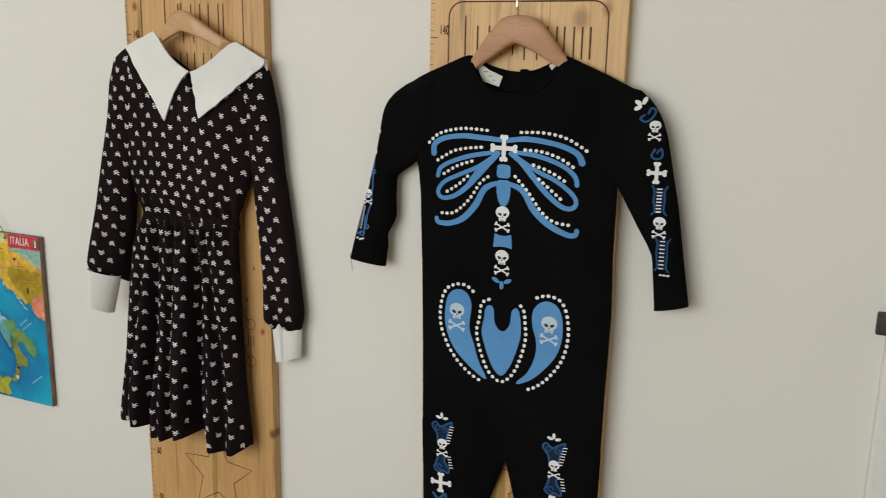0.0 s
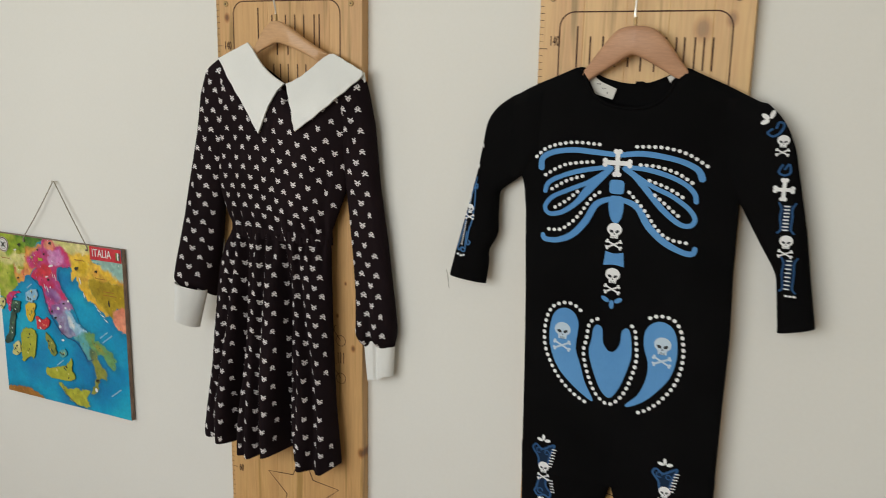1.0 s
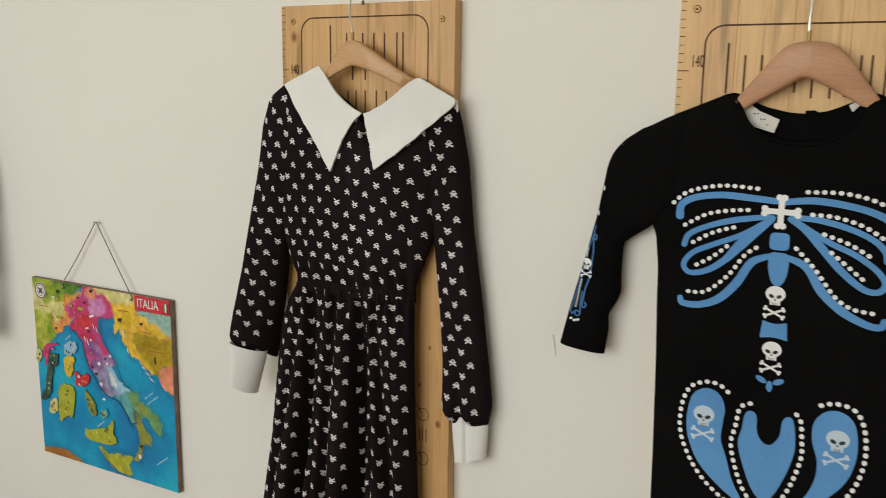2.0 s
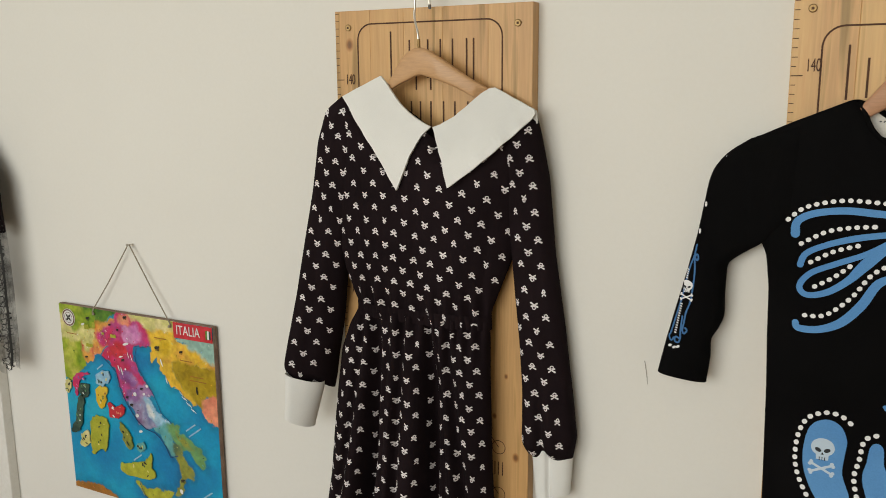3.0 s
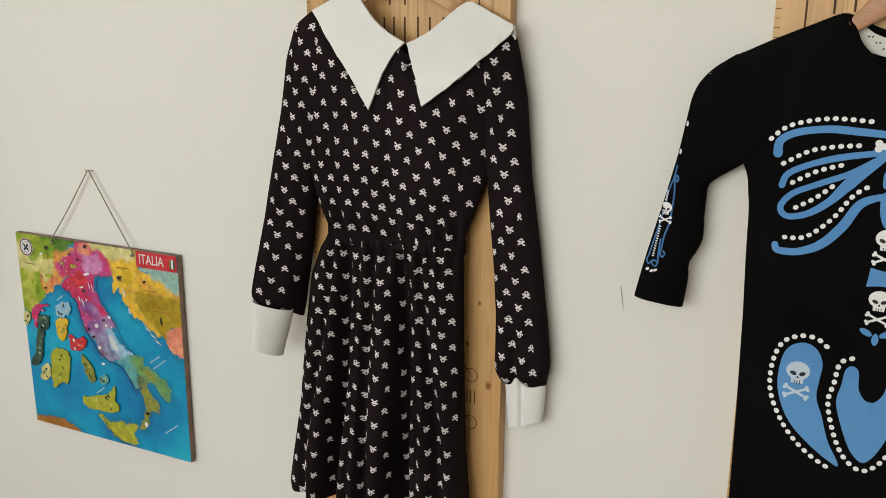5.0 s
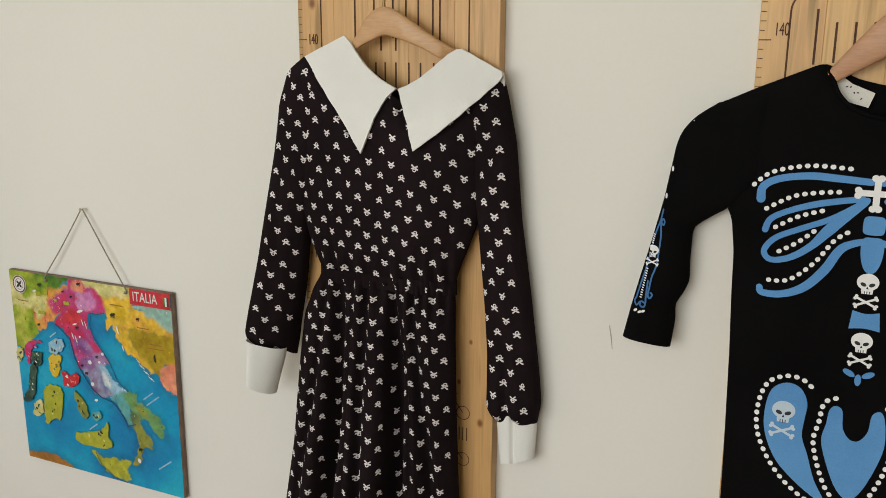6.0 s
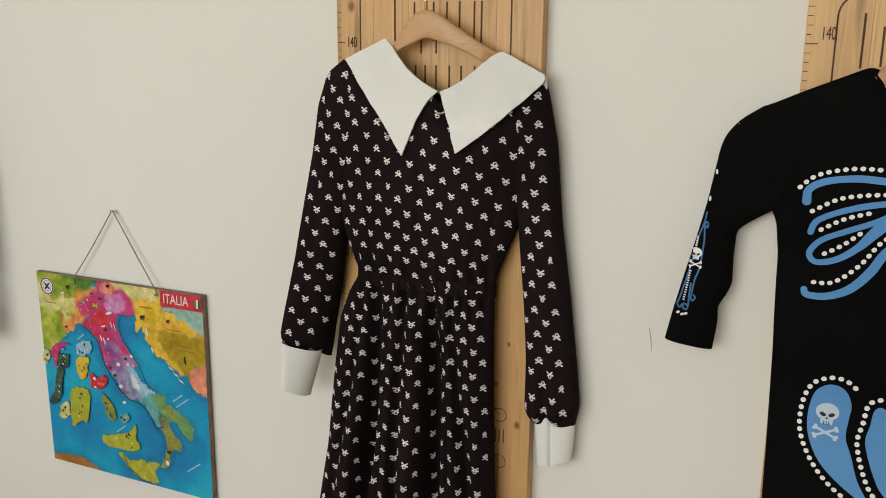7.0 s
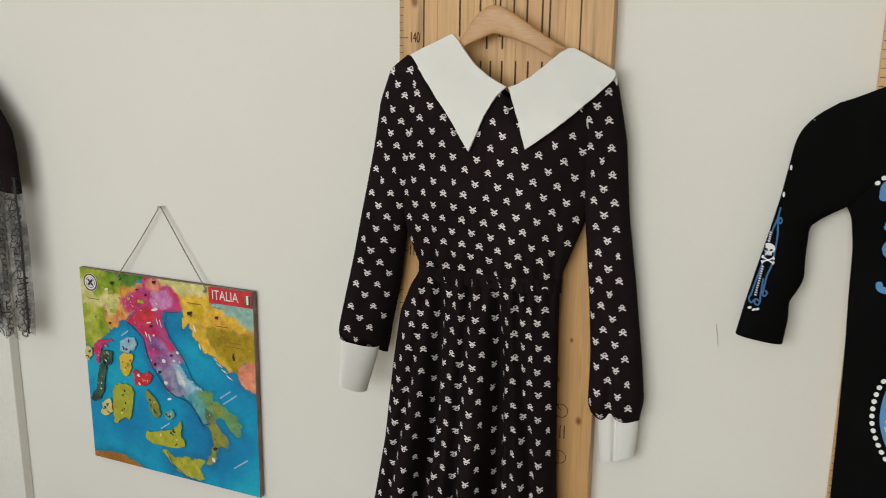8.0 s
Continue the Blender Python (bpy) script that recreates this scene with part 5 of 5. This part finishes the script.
DETAIL = {
    "green": (("hills", 8), ("lime", 10)), "hills": (("dark", 5), ("lime", 6)), "orange": (("red", 12), ("cream", 12), ("gold", 14), ("brown", 8)),
    "pink": (("lilac", 26), ("purple", 20), ("red", 22), ("salmon", 14), ("ink_brown", 12), ("white", 8)), "cream": (("lime", 8), ("white", 6)),
    "yellow": (("orange", 22), ("cream", 16), ("olive", 14)), "teal": (("pale", 5), ("white", 3)), "olive": (("moss", 14), ("yellow", 12), ("ink_brown", 5)), "salmon": (("orange", 4), ("cream", 3)),
    "purple": (("slate", 14), ("lilac", 12), ("ink_brown", 9), ("white", 6)), "pale": (("white", 9), ("slate", 6), ("aqua", 6)), "slate": (("purple", 10), ("pale", 9), ("black", 5), ("white", 5)),
    "aqua": (("leaf", 8), ("pale", 6), ("hills", 5)), "leaf": (("moss", 10), ("aqua", 8), ("dark", 5)), "moss": (("lime", 8), ("dark", 8), ("cream", 4)), "lime": (("moss", 9), ("gold", 6)),
    "brown": (("orange", 7), ("ink_brown", 4)), "lilac": (("white", 5), ("pink", 6)), "red": (("pink", 8), ("ink_brown", 6), ("lilac", 5)), "gold": (("orange", 7), ("cream", 5)), "white": (("pale", 3),),
}


def edge_distance(px, pz, poly):
    """Signed distance from points to an outline, positive inside."""
    best, odd = np.full(px.shape, 9.0), np.zeros(px.shape, bool)
    for (xa, za), (xb, zb) in zip(poly, poly[1:] + poly[:1]):
        dx, dz = xb - xa, zb - za
        t = np.clip(((px - xa) * dx + (pz - za) * dz) / (dx * dx + dz * dz + 1e-12), 0, 1)
        best = np.minimum(best, np.hypot(px - xa - t * dx, pz - za - t * dz))
        if abs(dz) > 1e-12:
            odd ^= ((za > pz) != (zb > pz)) & (px < dx * (pz - za) / dz + xa)
    return np.where(odd, best, -best)


def field(px, pz, scale, seed):
    """Soft random washes between 0 and 1."""
    out, total = np.zeros(px.shape), 0.0
    rng = np.random.RandomState(seed)
    for o in range(4):
        f, w = scale * 1.9 ** o, 0.6 ** o
        n = int(0.4 * f) + 3
        g = rng.rand(n, n)
        x, z = (px - MX0) * f, (pz - MZ0) * f
        i, k = np.clip(x.astype(int), 0, n - 2), np.clip(z.astype(int), 0, n - 2)
        u, v = np.clip(x - i, 0, 1), np.clip(z - k, 0, 1)
        u, v = u * u * (3 - 2 * u), v * v * (3 - 2 * v)
        out += w * ((g[k, i] * (1 - u) + g[k, i + 1] * u) * (1 - v) + (g[k + 1, i] * (1 - u) + g[k + 1, i + 1] * u) * v)
        total += w
    return np.clip((out / total - 0.5) * 1.9 + 0.5, 0, 1)


PRINTED = material("printed_map", (0.5, 0.5, 0.5), 0.32, 0, 0.5)
wash_in = node(PRINTED, "ShaderNodeAttribute")
wash_in.attribute_name = "wash"
fine_in = noise_of(PRINTED, coords(PRINTED), 140, 5, 0.7)
base_colour(PRINTED, mixed(PRINTED, "OVERLAY", 0.30, wash_in.outputs["Color"], ramp(PRINTED, fine_in, [(0.3, (0.32,) * 3), (0.7, (0.68,) * 3)])))


def tone_of(wash, f):
    a, b, c = (np.array(t) for t in TONES[WASH[wash].name])
    f = f[..., None]
    return np.where(f < 0.5, a + (b - a) * f * 2, b + (c - b) * (f * 2 - 1))


def map_print(ob, y):
    """The printed sheet: each land is a piece of its own, and its inks run into those beside it."""
    nx, nz = 300, 293
    gx, gz = np.meshgrid(np.linspace(MX0 + 0.0008, MX1 - 0.0008, nx + 1), np.linspace(MZ0 + 0.0008, MZ1 - 0.0008, nz + 1))
    wx, wz = gx + 0.010 * (field(gx, gz, 60, 1) - 0.5), gz + 0.010 * (field(gx, gz, 60, 2) - 0.5)
    colour = tone_of("sea", field(gx, gz, 11, 3))
    owner, depth = np.full(gx.shape, -1), np.full(gx.shape, 9.0)
    for i, (name, wash, text) in enumerate(LANDS):
        # lands at the rim run past it
        rim = [(x - 0.02 * (x < MX0 + 0.0005) + 0.02 * (x > MX1 - 0.0005), z - 0.02 * (z < MZ0 + 0.0005) + 0.02 * (z > MZ1 - 0.0005)) for x, z in outline_of(text, 4)]
        d = edge_distance(wx, wz, rim)
        depth = np.minimum(depth, np.abs(d))
        bleed = np.clip((d + 0.0035) / 0.007, 0, 1)
        mask = owner >= 0
        crisp = np.clip((d + 0.0008) / 0.0016, 0, 1)
        a = np.where(mask, bleed, crisp)[..., None]
        shade = tone_of(wash, field(gx, gz, 38, 20 + i))
        shade = shade * (0.80 + 0.42 * field(gx, gz, 90, 60 + i)[..., None])
        colour = colour * (1 - a) + shade * a
        owner = np.where(d > 0, i, owner)
    # the sea is deeper close to the coasts
    near = np.exp(-(depth / 0.009) ** 2)[..., None] * (owner < 0)[..., None]
    colour = colour * (1 - 0.30 * near)
    cell = owner[:-1, :-1]
    number = np.arange((nx + 1) * (nz + 1)).reshape(nz + 1, nx + 1)
    for i in range(-1, len(LANDS)):
        ks, js = np.nonzero(cell == i)
        if not len(ks):
            continue
        quads = np.stack([number[ks, js], number[ks, js + 1], number[ks + 1, js + 1], number[ks + 1, js]], 1)
        used, local = np.unique(quads, return_inverse=True)
        me = bpy.data.meshes.new("sheet")
        vx, vz = gx.ravel()[used], gz.ravel()[used]
        me.from_pydata(np.stack([vx, np.full(vx.shape, y), vz], 1).tolist(), [], local.reshape(quads.shape).tolist())
        ink = me.color_attributes.new("wash", "FLOAT_COLOR", "POINT")
        rgba = np.concatenate([np.clip(colour.reshape(-1, 3)[used], 0, 1), np.ones((len(used), 1))], 1)
        ink.data.foreach_set("color", rgba.ravel())
        me.materials.append(PRINTED)
        sheet = new("sea" if i < 0 else LANDS[i][0], me)
        sheet.parent = ob


def map_board():
    ob = thing("map_board", "colourful printed map board hung on a string", "map")
    Y = -0.0125
    part("board", box(bmesh.new(), MX0, MX1, Y, -0.0035, MZ0, MZ1, 0.0008), BOARD_EDGE, ob, "brown fibre backing board")
    map_print(ob, Y - 0.0006)
    for i, (name, wash, text) in enumerate(LANDS):
        for tone, n in DETAIL[wash]:
            scatter(ob, outline_of(text), tone, max(1, n // 3), Y - 0.0012)
    y2 = Y - 0.0018
    # dark shade line printed along the peninsula's west coast
    coast = "0.28,0.24 0.33,0.275 0.37,0.31 0.39,0.40 0.42,0.455 0.46,0.51 0.49,0.545 0.54,0.575 0.60,0.585 0.63,0.605 0.665,0.645 0.69,0.695 0.74,0.675"
    bm = bmesh.new()
    stroke(bm, [map_point(*(float(c) for c in p.split(","))) for p in coast.split()], 0.0018, y2)
    for text in ("0.52,0.165 0.505,0.21 0.515,0.26 0.565,0.33 0.61,0.39 0.65,0.475 0.71,0.515", "0.47,0.875 0.50,0.935 0.58,0.985 0.655,0.995", "0.51,0.158 0.56,0.155 0.60,0.145"):
        stroke(bm, [map_point(*(float(c) for c in p.split(","))) for p in text.split()], 0.0011, y2)
    part("coast_shade", bm, watercolour("coast_ink", (0.015, 0.045, 0.14), (0.02, 0.06, 0.18)), ob)
    # title
    x0, z1 = map_point(0.765, 0.0)
    x1, z0 = map_point(0.9975, 0.078)
    title = part("title", flat_piece(bmesh.new(), [(x0, z0), (x1, z0 + 0.0005), (x1, z1 - 0.0006), (x0, z1 - 0.0006)], y2 - 0.0002), WASH["red"], ob, "red title field")
    text_mesh("ITALIA", 0.0235, x0 + 0.0335, y2 - 0.0008, (z0 + z1) / 2, WASH["white"], title, "lettering", 0.78)
    for k, w in enumerate(("hills", "white", "dark")):
        a = x1 - 0.0145 + 0.0038 * k
        part("flag_stripe", flat_piece(bmesh.new(), [(a, z0 + 0.006), (a + 0.0038, z0 + 0.006), (a + 0.0038, z1 - 0.0075), (a, z1 - 0.0075)], y2 - 0.0006), WASH[w], title)
    # round badge in the corner
    bx, bz = map_point(0.068, 0.068)
    badge = part("badge", flat_piece(bmesh.new(), disc(bx, bz, 0.0168, None, 28), y2), WASH["white"], ob, "round cream and brown badge")
    for r, w in ((0.0146, 0.0026), (0.0098, 0.0009)):
        part("badge_ring", stroke(bmesh.new(), [(bx + r * math.cos(a), bz + r * math.sin(a)) for a in [2 * math.pi * k / 28 for k in range(29)]], w, y2 - 0.0003), WASH["ink_brown"], badge)
    mark = bmesh.new()
    for k in range(4):
        a = radians(45 + 90 * k)
        flat_piece(mark, disc(bx + 0.0042 * math.cos(a), bz + 0.0042 * math.sin(a), 0.0040, 0.0022, 8, a), y2 - 0.0003)
    part("badge_mark", mark, WASH["black"], badge)
    # little printed animals and sights
    for u, v, s in ((0.65, 0.145, 0.010), (0.80, 0.145, 0.007), (0.885, 0.325, 0.008), (0.20, 0.055, 0.008), (0.455, 0.02, 0.008), (0.42, 0.24, 0.007), (0.455, 0.465, 0.007), (0.17, 0.26, 0.006), (0.53, 0.37, 0.006), (0.43, 0.43, 0.006), (0.35, 0.07, 0.005), (0.755, 0.80, 0.008), (0.40, 0.09, 0.005)):
        cx, cz = map_point(u, v)
        ink = bmesh.new()
        tall = 0.887 > u > 0.88
        flat_piece(ink, disc(cx, cz, s * (0.28 if tall else 0.5), s * (0.75 if tall else 0.3), 10, 0.2), y2)
        flat_piece(ink, disc(cx + (0 if tall else s * 0.5), cz + s * (0.8 if tall else 0.18), s * 0.22, None, 8), y2 - 0.00005)
        for q in (-0.35, -0.1, 0.2, 0.4):
            if not tall:
                flat_piece(ink, [(cx + q * s, cz - 0.1 * s), (cx + q * s + 0.12 * s, cz - 0.1 * s), (cx + q * s + 0.1 * s, cz - 0.55 * s), (cx + q * s, cz - 0.55 * s)], y2 - 0.0001)
        part("printed_animal", ink, WASH["black"], ob, "small black printed animal")
    for u, v, w, h in ((0.39, 0.285, 0.003, 0.012), (0.41, 0.30, 0.003, 0.016), (0.435, 0.285, 0.005, 0.004), (0.485, 0.405, 0.009, 0.008), (0.545, 0.395, 0.007, 0.005), (0.45, 0.155, 0.016, 0.005), (0.41, 0.225, 0.012, 0.003), (0.745, 0.86, 0.008, 0.010), (0.49, 0.515, 0.009, 0.007), (0.505, 0.595, 0.010, 0.005), (0.675, 0.215, 0.0035, 0.016), (0.70, 0.30, 0.003, 0.012), (0.46, 0.21, 0.002, 0.014), (0.48, 0.22, 0.002, 0.016), (0.57, 0.35, 0.008, 0.006), (0.165, 0.09, 0.010, 0.004)):
        cx, cz = map_point(u, v)
        part("printed_sight", flat_piece(bmesh.new(), disc(cx, cz, w / 2, h / 2, 7, 0.3), y2), WASH["white"], ob)
    for k in range(7):
        u = 0.785 + 0.013 * k
        cx, cz = map_point(u, 0.350 + 0.013 * k + 0.008 * (k % 2))
        part("printed_islet", flat_piece(bmesh.new(), disc(cx, cz, 0.0052, 0.0009, 8, -0.7), y2), WASH["white"], ob)
    for u, v, w, h in ((0.20, 0.195, 0.018, 0.007), (0.37, 0.125, 0.014, 0.007), (0.19, 0.10, 0.012, 0.010), (0.30, 0.12, 0.006, 0.005), (0.24, 0.085, 0.008, 0.012)):
        cx, cz = map_point(u, v)
        part("printed_building", flat_piece(bmesh.new(), [(cx - w / 2, cz - h / 2), (cx + w / 2, cz - h / 2), (cx + w / 2, cz + h / 4), (cx + w / 4, cz + h / 2), (cx, cz + h / 4), (cx - w / 4, cz + h / 2), (cx - w / 2, cz + h / 4)], y2), WASH["lime"], ob)
    # sea names too small to read
    for u, v, n in ((0.83, 0.515, 0.028), (0.855, 0.535, 0.036), (0.90, 0.85, 0.036), (0.26, 0.30, 0.02), (0.47, 0.74, 0.026)):
        cx, cz = map_point(u, v)
        c, s = math.cos(0.62), math.sin(0.62)
        part("sea_name_bar", stroke(bmesh.new(), [(cx - n / 2 * c, cz - n / 2 * s), (cx + n / 2 * c, cz + n / 2 * s)], 0.0026, y2), WASH["pale"], ob)
    for u, v, n in ((0.83, 0.185, 0.026), (0.89, 0.255, 0.030), (0.895, 0.275, 0.038), (0.08, 0.15, 0.024), (0.68, 0.095, 0.028)):
        cx, cz = map_point(u, v)
        part("land_name_bar", stroke(bmesh.new(), [(cx - n / 2, cz), (cx + n / 2, cz)], 0.0016, y2), WASH["brown"], ob)
    return ob


map_board()
for wash, text, label in MAGNETS:
    o = outline_of(text, 6, 0.0042)
    mg = thing("map_magnet", label + " on the map board", "magnet", "magnets on the map board")
    part("face", flat_piece(bmesh.new(), o, -0.0168, 0.0018), WASH[wash], mg)
    cx, cz = sum(p[0] for p in o) / len(o), sum(p[1] for p in o) / len(o)
    for k in range(7):
        rim = Vector(o[random.randrange(len(o))])
        p = Vector((cx, cz)).lerp(rim, random.uniform(0.25, 0.72))
        patch = disc(p.x, p.y, random.uniform(0.0018, 0.0042), random.uniform(0.0009, 0.0022), 9, random.uniform(0, 3))
        tone = {"gold": ("moss", "cream", "brown"), "dark": ("leaf", "white", "black"), "red": ("salmon", "white"), "pink": ("purple", "lilac")}.get(wash, ("black", "cream", "dark"))
        part("printed_patch", flat_piece(bmesh.new(), patch, -0.0170 - 0.00005 * k), WASH[tone[k % len(tone)]], mg)


def map_string():
    ob = thing("map_string", "thin grey twine loop carrying the map board", "string")
    ax, az = -0.4525, 1.1245
    for x, s in ((-0.549, -1), (-0.3645, 1)):
        pts = [(x, -0.0145, 0.991), (x, -0.0150, 0.998), (x * 0.55 + ax * 0.45, -0.012, 0.998 * 0.55 + az * 0.45 - 0.001), (ax + s * 0.001, -0.0095, az)]
        part("strand", rod(bmesh.new(), spline(pts, 6), 0.0011, 6), STRING, ob)
        part("knot", rod(bmesh.new(), [(x, -0.0128, 0.989), (x, -0.0165, 0.990), (x, -0.0150, 0.993)], [0.0018, 0.0024, 0.0012], 8), STRING, ob)
    nail = thing("nail", "small steel nail in the wall holding the map string", "nail", "nails")
    part("shank", rod(bmesh.new(), [(ax, 0.004, az - 0.0012), (ax, -0.012, az - 0.0006)], 0.0012, 8), STEEL, nail)
    part("head", rod(bmesh.new(), [(ax, -0.012, az - 0.0006), (ax, -0.0132, az - 0.0006)], 0.0026, 10), STEEL, nail)


map_string()


# ---- black lace dress at the edge of the wall ----
def lace_dress():
    ob = thing("lace_dress", "black dress with sheer grey lace sleeve on white board", "dress")
    left = curve1([(1.36, -0.99), (1.34, -1.02), (1.2, -1.03), (1.05, -1.01), (0.80, -1.06), (0.72, -1.07)])
    right = curve1([(1.36, -0.865), (1.34, -0.835), (1.2, -0.83), (1.05, -0.85), (0.80, -0.815), (0.72, -0.81)])
    part("body", shell(left, right, lambda u: 1.36 - 0.05 * (1 - abs(2 * u - 1) ** 2), lambda u: 1.36, flat_fn(0.885), -0.046, 0.02, 0.018, lambda x, z, u, s: 0.004 * math.sin(60 * x), 50, 60, lambda u: 0.6 * (1 - abs(2 * u - 1) ** 2), 0.002, 60.0), DRESS, ob, smooth=True)
    sl, sr = curve1([(1.36, -0.86), (1.25, -0.845), (1.10, -0.835), (0.86, -0.83)]), curve1([(1.36, -0.845), (1.32, -0.800), (1.27, -0.762), (1.237, -0.740), (1.20, -0.735), (1.07, -0.728), (0.90, -0.730), (0.86, -0.735)])
    # opaque shoulder
    part("shoulder", shell(sl, sr, flat_fn(1.355), flat_fn(1.355), lambda u: 1.15 - 0.02 * u, -0.046, 0.021, 0.018, None, 24, 24, flat_fn(0.2), 0.002, 66.0), DRESS, ob, smooth=True)
    sheer = material("sheer_net", (0.03, 0.03, 0.03), 0.8, 0, 0.1)
    v = coords(sheer)
    n = noise_of(sheer, v, 24, 3, 0.6)
    clear = ramp(sheer, n, [(0.42, (0.08,) * 3), (0.62, (0.50,) * 3)])
    link(sheer, clear, sheer.node_tree.nodes["Principled BSDF"].inputs["Alpha"])
    sleeve = part("sleeve", shell(sl, sr, flat_fn(1.165), flat_fn(1.165), lambda u: 0.866 + 0.006 * math.cos(18 * u), -0.046, 0.020, 0.018, lambda x, z, u, s: 0.003 * math.sin(30 * u), 32, 60, flat_fn(0.9), 0.002, 71.0), sheer, ob, "sheer grey net sleeve", smooth=True)
    d, bm = Drape(sleeve), bmesh.new()
    rnd = random.Random(5)
    for k in range(26):
        z = 1.150 - 0.0110 * k
        for j in range(4):
            x = sr(z) - 0.008 - 0.026 * j + rnd.uniform(-0.004, 0.004)
            r = rnd.uniform(0.004, 0.009)
            ring = [(x + r * (1 + 0.25 * math.cos(5 * a)) * math.cos(a), z + r * (1 + 0.25 * math.cos(5 * a)) * math.sin(a)) for a in [2 * math.pi * q / 18 for q in range(19)]]
            lay_stroke(bm, d, ring, 0.0013, 0.0008, 1, False)
            lay_stroke(bm, d, [(x, z - r), (x + rnd.uniform(-0.006, 0.006), z - r - 0.008), (x + rnd.uniform(-0.01, 0.01), z - r - 0.016)], 0.0012, 0.0008, 4, False)
    lay_stroke(bm, d, [(sr(z) - 0.0025, z) for z in np.linspace(1.16, 0.868, 40)], 0.0022, 0.0009, 1, False)
    tagged(part("lace_tracery", bm, LACE, ob, "black lace flower tracery"), kind="stuff")
    return ob


lace_dress()
